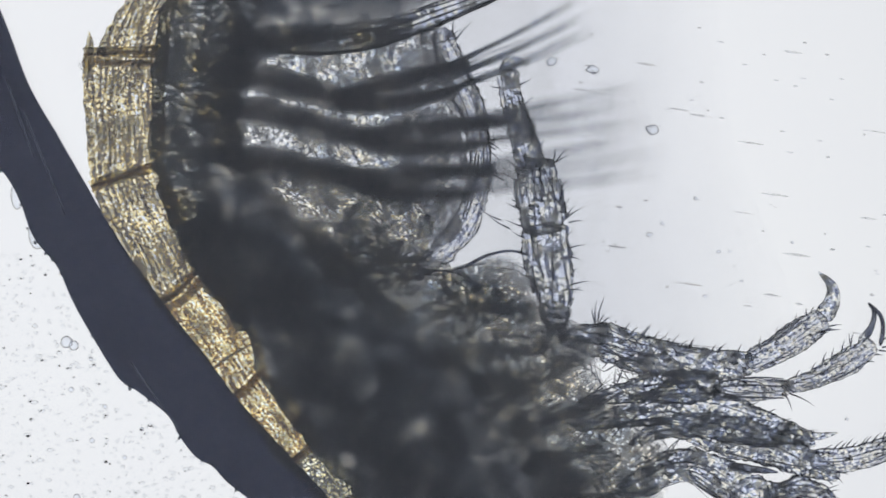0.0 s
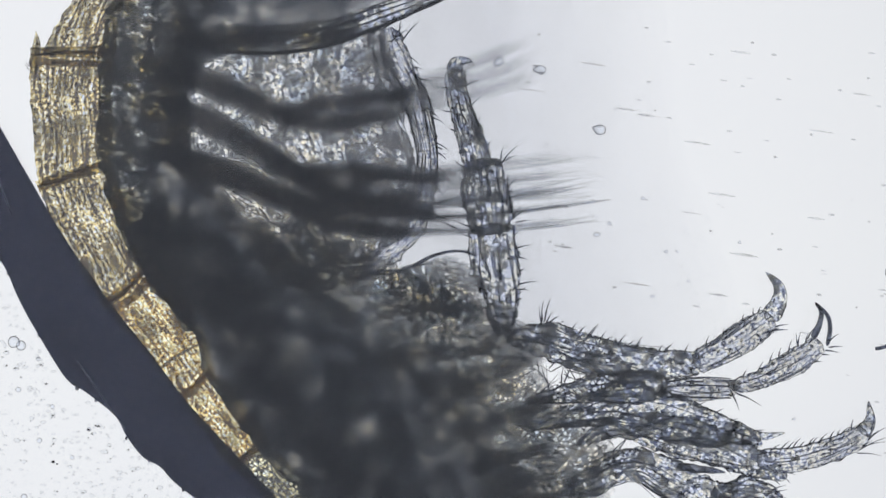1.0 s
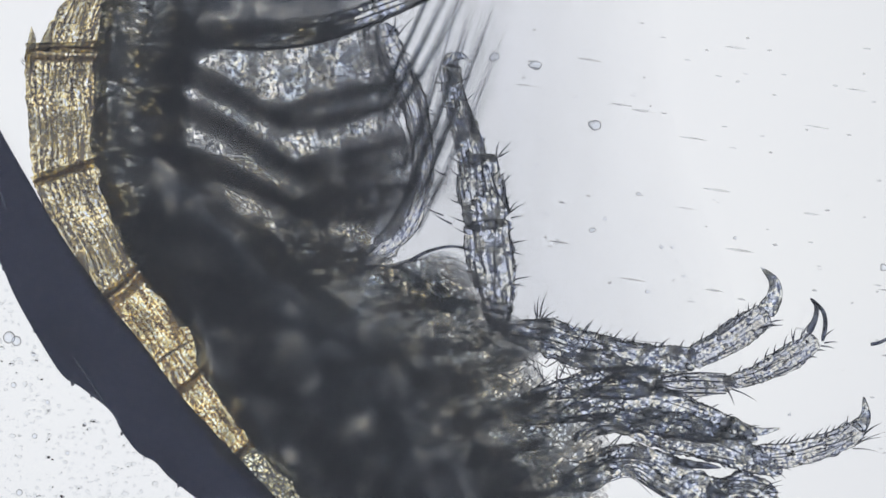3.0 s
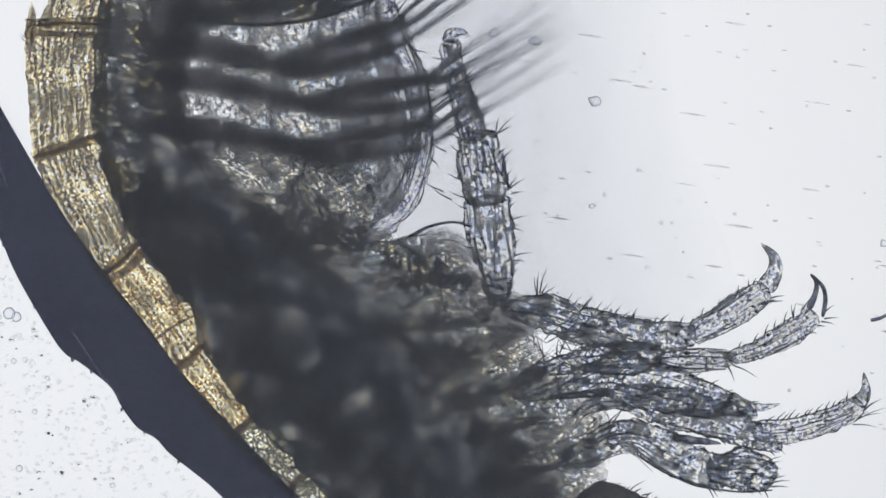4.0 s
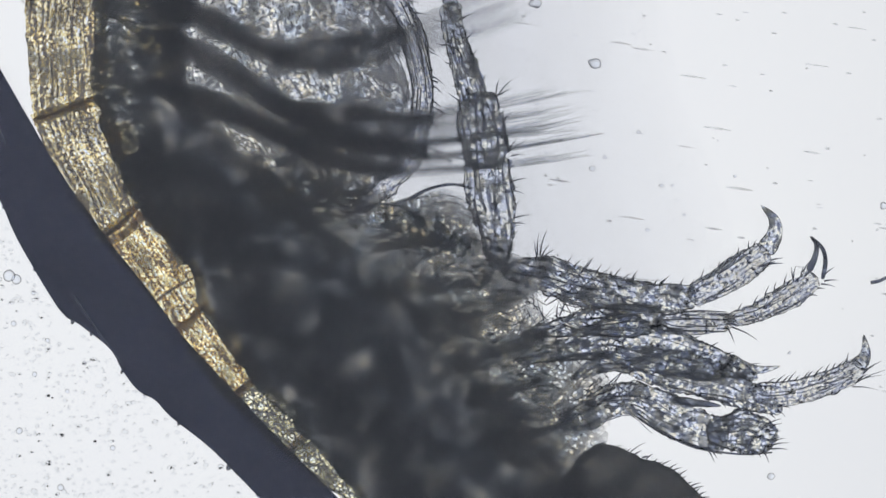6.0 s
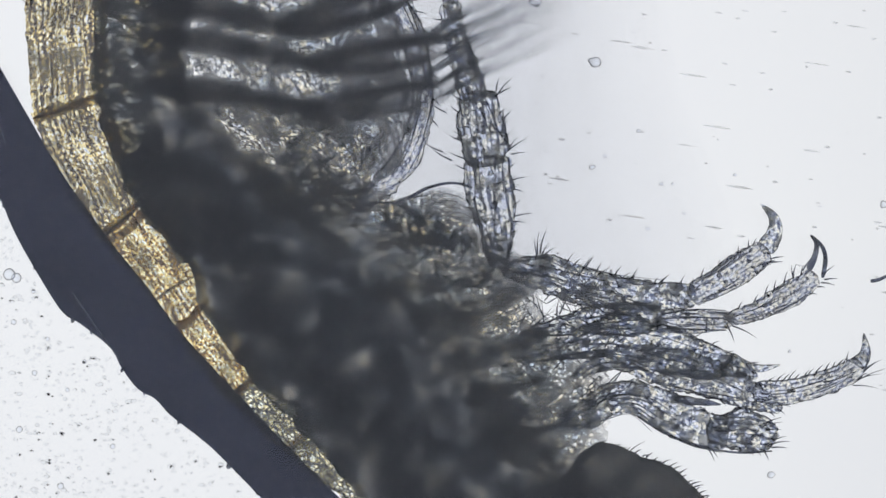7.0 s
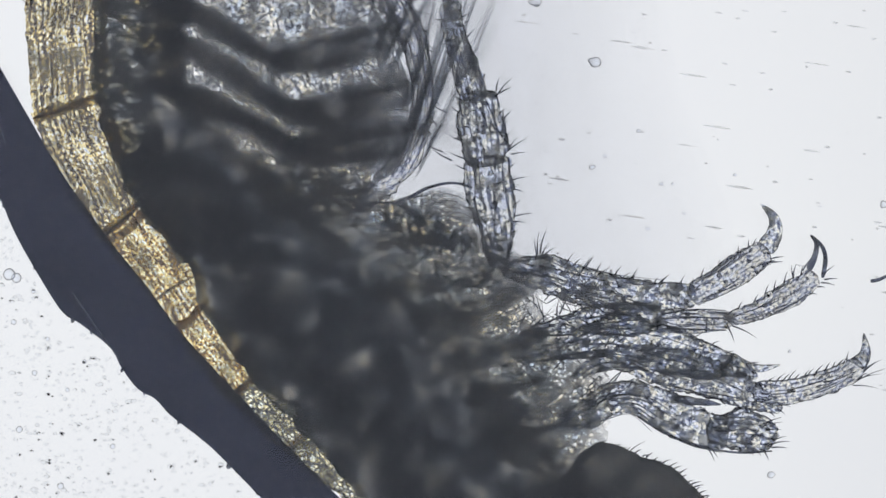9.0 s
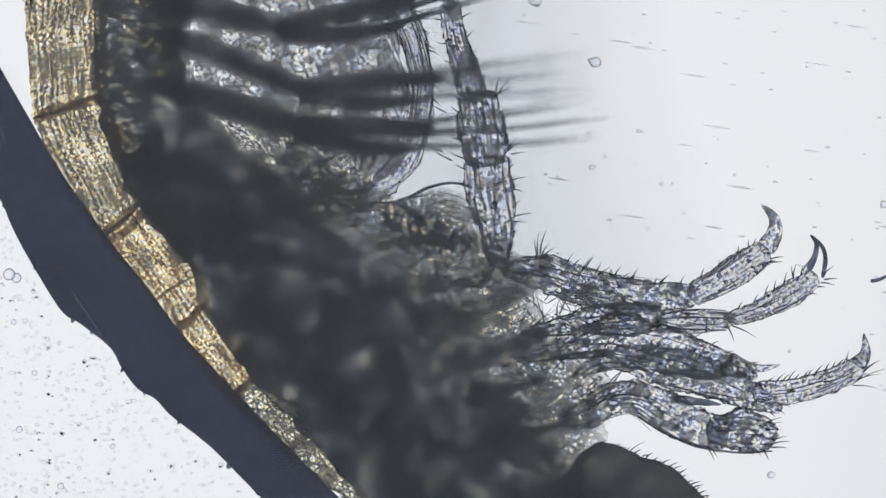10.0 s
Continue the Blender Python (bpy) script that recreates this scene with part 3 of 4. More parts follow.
def back_plates():
    rows = [
        (GOLD, [(268, -150), (250, -60), (222, 0), (195, 40), (168, 100)], [(380, -150), (345, -60), (315, 0), (305, 40), (297, 104)]),
        (GOLD, [(150, 84), (148, 180), (155, 250), (162, 340)], [(298, 80), (291, 160), (293, 230), (287, 300)]),
        (GOLD, [(156, 318), (196, 406), (236, 470), (280, 548)], [(288, 280), (312, 350), (340, 420), (358, 478)]),
        (GOLD_RICH, [(276, 530), (330, 600), (385, 664), (416, 700)], [(360, 463), (417, 535), (457, 599), (476, 657)]),
        (GOLD_RICH, [(412, 696), (456, 766), (488, 812), (506, 828)], [(466, 652), (522, 706), (556, 756), (572, 788)]),
        (OLIVE, [(502, 820), (556, 874), (612, 926)], [(560, 776), (614, 828), (662, 884)]),
        (OLIVE, [(606, 916), (656, 964), (700, 996), (724, 1014)], [(656, 890), (690, 918), (726, 962), (758, 994)]),
    ]
    for k, (mat, l, r) in enumerate(rows):
        plate = part("back_plate", pillow(early(l), early(r), 140, 46, 30, 20, 0.03, 20.0, k, 3.0, 3.0, 5.0), mat, animal, "ridged golden translucent back plate")
        a, b = spline(early(l), 20), spline(early(r), 20)
        rnd, lines = random.Random(60 + k), []
        for q in range(int(np.linalg.norm(b[10] - a[10]) / 16)):
            w0 = rnd.uniform(0.06, 0.94)
            i0 = rnd.randrange(1, 9)
            i1 = min(19, i0 + rnd.randrange(5, 14))
            lines.append(hair([(*(a[i] * (1 - w) + b[i] * w), 178 + 6 * math.sin(math.pi * w)) for i, w in ((i0, w0), ((i0 + i1) // 2, w0 + rnd.uniform(-0.03, 0.03)), (i1, w0 + rnd.uniform(-0.05, 0.05)))], rnd.uniform(0.5, 1.0), 10, 4, tip=0.5))
        for q in range(int(np.linalg.norm(a[20] - a[0]) / 26)):
            i0, w0 = rnd.randrange(2, 19), rnd.uniform(0.05, 0.6)
            w1 = w0 + rnd.uniform(0.1, 0.35)
            lines.append(hair([(*(a[i0] * (1 - w) + b[i0] * w), 180) for w in (w0, (w0 + w1) / 2, w1)], rnd.uniform(0.4, 0.8), 6, 4, tip=0.6))
        tagged(part("growth_lines", merged(lines), JOINT, plate, "fine dark growth lines"), kind="stuff")
        if k == 3:
            p, q = a[14], b[15]
            part("ridge", hair([(*p, 190), (*(p * 0.5 + q * 0.5 + np.array([-2, -3])), 196), (*q, 190)], 3.4, tip=0.8), JOINT, plate)
    joints = [[(150, 100), (166, 96), (230, 92), (300, 97)], [(160, 110), (230, 112), (300, 112)], [(160, 330), (205, 316), (245, 300), (290, 284)], [(270, 540), (300, 528), (330, 500), (358, 470)],
              [(290, 550), (330, 525), (362, 486)], [(412, 700), (436, 690), (458, 660)], [(505, 830), (530, 808), (552, 786)], [(606, 920), (622, 905), (640, 886)]]
    for k, j in enumerate(joints):
        w = (4, 7, 5, 5, 9, 9, 9, 8)[k]
        part("joint", tube([(u, v, 172, w) for u, v in early(j)], 14, 8, 0.7, 0.1, k), JOINT, animal, "dark brown joint between plates")
    part("corner_point", pillow(early([(157, 55), (150, 90), (148, 130)]), early([(158, 55), (166, 80), (160, 130)]), 140, 14, 14, 6, 0.0), GOLD, animal)
    for (u, v, a, L) in ((146, 124, 128, 14), (146, 118, 128, 10)):
        spine(animal, u - T0[0], v - T0[1], 140, a, L, 0.8)


def belly():
    l = early([(410, 70), (402, 150), (420, 250), (470, 320), (560, 370), (600, 420), (640, 480)])
    r = early([(770, 40), (800, 120), (815, 220), (830, 320), (815, 400), (780, 440), (720, 490)])
    part("belly_plate", pillow(l, r, 90, 40, 70, 40, 0.08, 24.0, 5.0, 2.0, 3.0, 8.0), FLESH, animal, "pale granular see-through belly plate")
    low_l = early([(390, 270), (430, 330), (480, 390), (540, 450), (610, 510)])
    low_r = early([(640, 300), (735, 350), (765, 400), (750, 450), (700, 515)])
    rnd = random.Random(71)
    low = part("lower_belly", pillow(low_l, low_r, 150, 30, 40, 24, 0.15, 22.0, 6.0, 1.0, 3.0, 18.0), SPECK, animal, "brownish mottled lower belly")
    for k in range(26):
        u, v, q = rnd.uniform(400, 640), rnd.uniform(215, 350), rnd.uniform(8, 26)
        if v < 150 + (u - 330) * 0.35 or v > 260 + (u - 400) * 0.6:
            continue
        part("tissue_fold", ball(u, v, 190, q, q * rnd.uniform(0.6, 1.4), 14, 0.3, k, 12, 18, q * 0.7), LUMP, low)
    in_l = early([(420, 60), (430, 150), (450, 250), (500, 330), (580, 400), (640, 470)])
    in_r = early([(770, 50), (812, 140), (832, 230), (846, 320), (815, 410), (740, 470)])
    part("belly_lining", pillow(in_l, in_r, 140, 26, 60, 40, 0.1, 20.0, 8.0, 1.0, 3.0, 14.0), BELLY, animal, "grey mottled inner lining of the belly")
    # streaked side limb beside the belly
    w = early([(778, 50, 110, 18), (800, 120, 110, 26), (832, 190, 112, 24), (850, 270, 110, 18), (846, 330, 110, 20), (820, 400, 105, 24), (770, 455, 100, 20), (730, 490, 100, 14)])
    leg = part("folded_leg", tube(w, 60, 14, 0.5, 0.16, 6.0), PALE, animal, "clear streaked folded leg")
    spines_along(leg, w, -1, 12, 22, 40, span=(0.0, 0.6))
    rnd = random.Random(8)
    for k in range(24):
        o, i0 = rnd.uniform(-44, 24), rnd.randrange(0, 4)
        part("fibre", hair([(u + (o + rnd.uniform(-5, 5)) * r / 22, v + o * 0.2 + rnd.uniform(-4, 4), z + 22) for u, v, z, r in w[i0:i0 + rnd.randrange(3, 5)]], rnd.uniform(0.8, 1.7), 14, 4, tip=0.4), SPINE if k % 3 else PALE, leg)
    dome = part("gill_plate", pillow([(640, 372), (655, 400), (700, 440), (760, 455)], [(700, 352), (790, 330), (845, 372), (840, 440)], 130, 34, 24, 16, 0.06, 18.0, 8.0), HIP, animal, "pale rounded gill plate with fine rings")
    for k in range(4):
        part("ring_line", hair([(738 + 9 * k, 374 + 8 * k, 166), (775 + 3 * k, 343 + 13 * k, 168), (822 - 2 * k, 354 + 9 * k, 168), (846 - 6 * k, 384 + 11 * k, 166)], 1.0 + 0.4 * (k % 2), 14, 4, tip=0.6), GREY, dome)
    for pth, r in (([(722, 352, 170), (757, 333, 172), (800, 324, 172), (835, 332, 170)], 3.6), ([(618, 376, 170), (660, 360, 174), (705, 363, 174), (742, 385, 170)], 2.6), ([(700, 358, 168), (722, 352, 170), (760, 345, 170)], 1.8)):
        part("bristle", hair(pth, r, 14, 6, tip=0.5), SPINE, animal, "long dark curved bristle")


def innards(parent, path, seed, fibres=10, grains=40, dark=0.6):
    """Muscle strands and grains inside a limb piece."""
    rnd = random.Random(seed)
    c = spline(path, 40)
    tan = np.gradient(c[:, :2], axis=0)
    tan /= np.linalg.norm(tan, axis=1)[:, None] + 1e-9
    lines, balls = [], []
    for k in range(fibres):
        i0 = rnd.randrange(0, 26)
        i1 = min(40, i0 + rnd.randrange(6, 22))
        o0, o1 = rnd.uniform(-0.92, 0.92), rnd.uniform(-0.12, 0.12)
        pts = []
        for q in range(4):
            i = i0 + (i1 - i0) * q // 3
            o = (o0 + o1 * q + rnd.uniform(-0.06, 0.06)) * c[i, 3]
            pts.append((c[i, 0] - tan[i, 1] * o, c[i, 1] + tan[i, 0] * o, c[i, 2] + c[i, 3] * rnd.uniform(0.1, 0.6)))
        lines.append(hair(pts, rnd.uniform(0.9, 2.2), 9, 4, tip=0.4))
    for k in range(grains):
        i = rnd.randrange(1, 40)
        o = rnd.uniform(-0.85, 0.85) * c[i, 3]
        q = rnd.uniform(1.6, 4.2)
        balls.append(ball(c[i, 0] - tan[i, 1] * o, c[i, 1] + tan[i, 0] * o, c[i, 2] + c[i, 3] * rnd.uniform(-0.2, 0.75), q * rnd.uniform(0.8, 1.8), q, q, 0.2, k, 5, 7))
    if lines:
        tagged(part("muscle_strands", merged(lines), STRAND, parent), kind="stuff")
    if balls:
        tagged(part("grains", merged(balls), GREY, parent), kind="stuff")


def leg(name, label, pieces, claw=None, spines=()):
    """A leg of jointed pieces, each (path, material); spines: (piece, side, count, length, lean, span)."""
    root = None
    made = []
    for k, (path, mat) in enumerate(pieces):
        if root is None:
            root = part(name, tube(path, max(20, int(4.5 * len(path) * 3)), 22, 0.5, 0.11, k + len(made) + path[0][0] * 0.01, blunt=0.25), mat, animal, label)
            made.append(root)
        else:
            made.append(part("leg_joint", tube(path, 44, 20, 0.5, 0.07 if mat is PALE else 0.11, k + path[0][0] * 0.01, blunt=0.15), mat, root))
    for k, (path, mat) in enumerate(pieces):
        size = sum(p[3] for p in path) / len(path)
        innards(root, path, int(path[0][0]) + k, 8 if mat is PALE else 13, int(size * (1.3 if mat is PALE else 2.0)))
    if claw:
        part("claw", tube(claw, 18, 10, 0.6, 0.03, 2.0, blunt=0.4), GREY, root, "curved pointed claw")
    for k, side, count, length, lean, span in spines:
        spines_along(root, pieces[k][0], side, count, length, lean, random.Random(count * 7 + k), span)
    return root


def legs():
    # upright spiny leg
    v = [(886, 476, 120, 14), (880, 430, 122, 27), (874, 380, 124, 38), (865, 330, 128, 43), (861, 276, 130, 39)]
    v2 = [(860, 296, 130, 34), (856, 250, 131, 42), (850, 210, 132, 40), (845, 160, 132, 30)]
    v3 = [(842, 184, 132, 24), (828, 134, 132, 26), (814, 94, 132, 22), (803, 55, 130, 19), (796, 2, 128, 19)]
    up = leg("upright_leg", "grey translucent upright leg with many short spines", [(v, GREY_DARK), (v2, GREY_DARK), (v3, GREY_DARK)],
             [(796, 8, 128, 17), (800, -8, 128, 12), (818, -12, 128, 6), (832, -3, 126, 1.5)],
             [(0, 1, 7, 19, 55, (0.08, 0.95)), (0, -1, 5, 20, 60, (0.2, 0.95)), (1, 1, 4, 20, 45, (0.2, 0.98)), (1, -1, 5, 26, 50, (0.05, 0.98)), (2, 1, 4, 18, 55, (0.1, 0.95)), (2, -1, 4, 16, 60, (0.1, 0.95))])
    for u, w, a, L in ((880, 168, 50, 36), (878, 162, 80, 26), (884, 166, 30, 24), (890, 212, 45, 24), (898, 268, 35, 36), (900, 264, 55, 22), (904, 274, 10, 26), (904, 320, 15, 28), (904, 334, -15, 24), (908, 384, 12, 32), (906, 392, -5, 24), (902, 400, 30, 22), (896, 456, 70, 52), (775, 145, 150, 25), (790, 200, 150, 34), (785, 270, 155, 40), (800, 285, 150, 45)):
        spine(up, u, w, 134, a, L, 2.0)
    # first walking leg, paler
    a1 = [(888, 478, 110, 9), (935, 480, 112, 27), (965, 484, 112, 31), (1010, 500, 112, 34), (1080, 515, 112, 30), (1150, 524, 110, 26), (1232, 524, 108, 20)]
    a2 = [(1218, 524, 108, 20), (1270, 500, 108, 25), (1320, 468, 108, 27), (1358, 440, 106, 19)]
    l1 = leg("walking_leg", "pale grey walking leg with a long hooked claw", [(a1, GREY), (a2, PALE)],
             [(1352, 446, 106, 20), (1370, 412, 106, 14), (1368, 385, 106, 9), (1346, 361, 104, 2)],
             [(0, -1, 8, 18, 60, (0.3, 0.98)), (1, -1, 10, 15, 40, (0.05, 0.95)), (1, 1, 3, 20, 30, (0.8, 0.99))])
    for u, w, a, L in ((951, 450, 88, 40), (955, 450, 76, 46), (958, 452, 60, 26), (962, 452, 35, 22), (950, 452, 100, 30), (1000, 470, 58, 26), (1028, 480, 52, 34), (1052, 486, 60, 24), (1100, 494, 40, 20), (1116, 496, 60, 22), (1165, 503, 45, 18)):
        spine(l1, u, w, 125, a, L, 1.8)
    spine(l1, 1345, 468, 106, 8, 40, 3.0)
    # second walking leg
    b1 = [(920, 592, 90, 5), (970, 582, 90, 13), (1040, 568, 90, 24), (1110, 564, 90, 32), (1172, 562, 92, 20)]
    b2 = [(1160, 562, 92, 16), (1195, 568, 92, 21), (1240, 569, 92, 20), (1295, 568, 92, 14)]
    b3 = [(1286, 566, 92, 13), (1340, 550, 92, 17), (1395, 522, 92, 23), (1446, 488, 92, 17)]
    l2 = leg("walking_leg", "clear walking leg with dark edges and a hollow claw", [(b1, GREY), (b2, PALE), (b3, PALE)], None,
             [(2, -1, 7, 20, 50, (0.1, 0.98)), (2, 1, 2, 14, 40, (0.8, 0.99))])
    for k, pth in enumerate(([(1430, 478, 92, 7), (1442, 452, 92, 5), (1444, 430, 92, 4), (1434, 417, 92, 2.5)], [(1455, 492, 92, 4), (1460, 462, 92, 4), (1455, 438, 92, 3.5), (1434, 416, 92, 2.5)])):
        part("claw", tube(pth, 16, 8, 0.7, 0.02, k, blunt=0.5), SPINE, l2, "dark curved half of the claw")
    for u, w, a, L in ((1403, 492, 80, 24), (1420, 480, 60, 22), (1456, 486, 40, 24), (1458, 495, 5, 26), (1452, 500, -10, 24), (1287, 578, -65, 30), (1294, 576, -25, 46), (1298, 560, 10, 24), (1150, 555, 60, 40), (1158, 553, 95, 25)):
        spine(l2, u, w, 100, a, L, 1.8)
    for y0, y1 in ((552, 548), (560, 562), (578, 583)):
        part("leg_fibre", hair([(1172, y0 + 4, 108), (1230, y1, 110), (1285, y1 + 2, 108)], 1.8, 12, 4, tip=0.6), SPINE, l2)
    # third leg with the short pointed finger
    c1 = [(915, 640, 70, 5), (985, 620, 70, 18), (1060, 602, 70, 34), (1100, 600, 72, 46), (1180, 622, 74, 42), (1240, 638, 74, 34), (1300, 650, 74, 18), (1340, 668, 74, 7)]
    l3 = leg("walking_leg", "dark grey leg ending in a slim pointed finger", [(c1, GREY)], None,
             [(0, -1, 7, 20, 40, (0.4, 0.98))])
    part("claw", tube([(1288, 632, 76, 14), (1315, 645, 76, 9), (1345, 652, 76, 7), (1380, 646, 76, 2)], 18, 10, 0.6, 0.03), GREY, l3, "slim pointed finger")
    # fourth leg, dark, then a pale last piece with a claw
    d1 = [(1010, 668, 50, 5), (1060, 642, 50, 16), (1110, 634, 50, 24), (1170, 648, 50, 34), (1240, 664, 50, 36), (1310, 692, 50, 28), (1384, 725, 50, 10)]
    d2 = [(1330, 694, 84, 18), (1390, 694, 84, 22), (1445, 682, 84, 22), (1500, 660, 84, 21), (1522, 640, 84, 17)]
    l4 = leg("walking_leg", "dark leg with a pale hairy last piece and claw", [(d1, GREY), (d2, PALE)],
             [(1516, 648, 84, 17), (1531, 624, 84, 10), (1528, 590, 84, 2)],
             [(0, 1, 4, 18, 30, (0.6, 0.99)), (1, -1, 13, 20, 35, (0.1, 0.95)), (1, 1, 3, 30, 20, (0.85, 0.99))])
    for u, w, a, L in ((1515, 672, 15, 42), (1512, 676, 25, 55), (1508, 682, -5, 45), (1375, 722, -40, 20), (1380, 716, -10, 20)):
        spine(l4, u, w, 84, a, L, 1.2)
    # fifth leg, broad and short
    e1 = [(985, 752, 60, 6), (1035, 735, 60, 26), (1085, 706, 62, 28), (1130, 704, 62, 30), (1185, 732, 62, 35), (1240, 758, 62, 32), (1290, 766, 62, 30)]
    e2 = [(1250, 764, 62, 22), (1310, 762, 62, 38), (1345, 768, 62, 34), (1372, 780, 62, 18)]
    l5 = leg("walking_leg", "broad brownish leg with a blunt spiny end", [(e1, GREY), (e2, GREY)], None,
             [(1, 1, 3, 20, 40, (0.5, 0.95))])
    part("finger", tube([(1190, 704, 70, 6), (1225, 710, 70, 8), (1275, 716, 70, 3)], 12, 8, 0.6, 0.1), SPINE, l5)
    for u, w, a, L in ((1250, 790, -60, 30), (1254, 790, -50, 24), (1345, 756, 15, 40), (1350, 752, 25, 34), (1352, 762, 5, 30), (1362, 786, 10, 34), (1364, 792, 0, 28), (1366, 780, 20, 24), (1120, 692, 70, 28), (1096, 690, 110, 24)):
        spine(l5, u, w, 66, a, L, 1.8)
    part("clear_edge", hair([(1128, 736, 80), (1180, 768, 82), (1250, 792, 84), (1310, 801, 84), (1366, 798, 80)], 2.6, 20, 5, tip=0.7), SPINE, l5)
    # tail side plate, dark and spiny
    f_l = [(940, 930), (970, 880), (1016, 816), (1060, 783), (1110, 796), (1160, 815), (1205, 842), (1246, 882), (1290, 940)]
    f_r = [(950, 940), (970, 950), (1000, 970), (1040, 980), (1080, 1000), (1130, 1010), (1180, 1010), (1220, 1010), (1270, 1010)]
    f = part("tail_plate", pillow(f_l, f_r, 120, 90, 60, 18, 0.04, 30.0, 7.0, 9.0, 1.0, 4.0), TAIL, animal, "dark tail plate with a row of spines")
    rnd = random.Random(9)
    for k in range(30):
        s = (k / 30.0) ** 0.7
        p = spline(f_l[3:], 40)[int(s * 39)]
        spine(f, p[0], p[1] + 2, 122, rnd.uniform(8, 50), rnd.uniform(8, 20), 1.8)
    spine(f, 1112, 800, 124, 35, 34, 1.4)
    # hip region: clear folds and a net of fine hairs
    hip = part("hip_lobe", pillow([(480, 290), (560, 380), (680, 500), (790, 610), (870, 710), (905, 800), (915, 880)], [(600, 325), (700, 350), (840, 400), (930, 495), (950, 545), (1010, 580), (1050, 625), (1080, 690), (1072, 775), (1050, 830), (1010, 890)], 130, 26, 90, 50, 0.12, 14.0, 3.0, 1.0, 3.0, 26.0), HIP, animal, "clear wrinkled lobe between the legs")
    for u, w, q in ((905, 470, 30), (930, 500, 32), (880, 440, 26), (960, 470, 22), (870, 480, 34), (900, 520, 30), (840, 430, 26), (1040, 520, 22), (1150, 548, 14), (1290, 562, 12), (1168, 570, 12)):
        part("dark_knot", ball(u, w, 200, q, q * 0.9, 18, 0.3, q, 12, 18, q * 0.6), KNOT, hip)
    for k, fold in enumerate(([(660, 440, 200, 8), (740, 424, 204, 12), (850, 424, 200, 8)], [(690, 500, 200, 14), (770, 504, 206, 19), (870, 492, 200, 10)], [(730, 560, 200, 24), (810, 556, 206, 30), (905, 528, 200, 12)],
                              [(800, 640, 200, 24), (870, 622, 206, 28), (965, 590, 200, 10)], [(830, 700, 200, 22), (890, 690, 206, 18), (960, 670, 200, 6)], [(860, 780, 200, 24), (920, 772, 206, 18), (980, 756, 200, 6)])):
        part("dark_fold", tube(fold, 30, 16, 0.6, 0.12, k, blunt=0.1), KNOT, hip, "dark fold of tissue at a leg base")
    pieces = []
    rnd = random.Random(21)
    for k in range(260):
        u, w = rnd.uniform(900, 1110), rnd.uniform(500, 770)
        if w > 770 - (u - 1010) * 0.6 and u > 1040:
            continue
        a = rnd.choice((35, 50, 120, 145, -20)) + rnd.uniform(-14, 14)
        L = rnd.uniform(14, 60)
        du, dw = L * math.cos(math.radians(a)), -L * math.sin(math.radians(a))
        z = rnd.uniform(150, 185)
        pieces.append(hair([(u, w, z), (u + du * 0.5 + rnd.uniform(-4, 4), w + dw * 0.5, z + 4), (u + du, w + dw, z)], rnd.uniform(0.8, 1.6), 6, 4))
    tagged(part("fine_hair", merged(pieces), SPINE, hip, "net of fine dark hairs"), kind="stuff")
    # small clear grains added to imitate bright specks of light
    beads = []
    for k in range(420):
        u = rnd.uniform(600, 1090)
        w = rnd.uniform(360, 770)
        if w < 360 + (u - 600) * 0.22 or w > 540 + (u - 600) * 0.75 or (u > 1050 and w > 740):
            continue
        q = rnd.uniform(1.6, 5.0)
        beads.append(ball(u, w, rnd.uniform(215, 250), q * rnd.uniform(0.8, 2.0), q, q, 0.25, k, 5, 7))
    tagged(part("oil_grains", merged(beads), FLESH, hip, "tiny clear grains added as bright specks"), kind="stuff")
    for u, w, a, L in ((990, 556, 62, 46), (962, 562, 110, 36), (985, 560, 85, 30), (968, 590, 100, 60), (1010, 560, 40, 34)):
        spine(hip, u, w, 165, a, L, 1.8)


def tail_limb():
    path = early([(400, 66, 200, 8), (480, 68, 200, 26), (580, 70, 200, 28), (680, 56, 200, 26), (770, 26, 200, 22), (860, -8, 196, 16), (960, -50, 190, 10)])
    t = part("tail_limb", tube(path[:4] + early([(730, 40, 200, 14)]), 44, 14, 0.7, 0.08, 4.0), BACK, animal, "dark folded tail limb with streaked tip")
    part("limb_tip", tube(early([(690, 54, 196, 22), (770, 26, 198, 22), (860, -8, 196, 16), (960, -50, 190, 10)]), 36, 16, 0.7, 0.08, 6.0), GREY_DARK, t, "streaked translucent tip")
    part("edge_line", hair([(u, v + 0.86 * r, z + 10) for u, v, z, r in path[1:]], 4.5, 30, 8, tip=0.7), ARM, t)
    for o in (-0.75, -0.3, 0.2, 0.75):
        part("edge_line", hair([(u, v + o * r, z + 26) for u, v, z, r in path[3:]], 1.8, 18, 5, tip=0.6), SPINE, t)
    for u, v, a, L in ((790, 70, 60, 30), (800, 66, 85, 40), (784, 76, 40, 36), (805, 72, 50, 44), (770, 78, 20, 30)):
        spine(t, u - T0[0], v - T0[1], 150, a, L, 1.8)


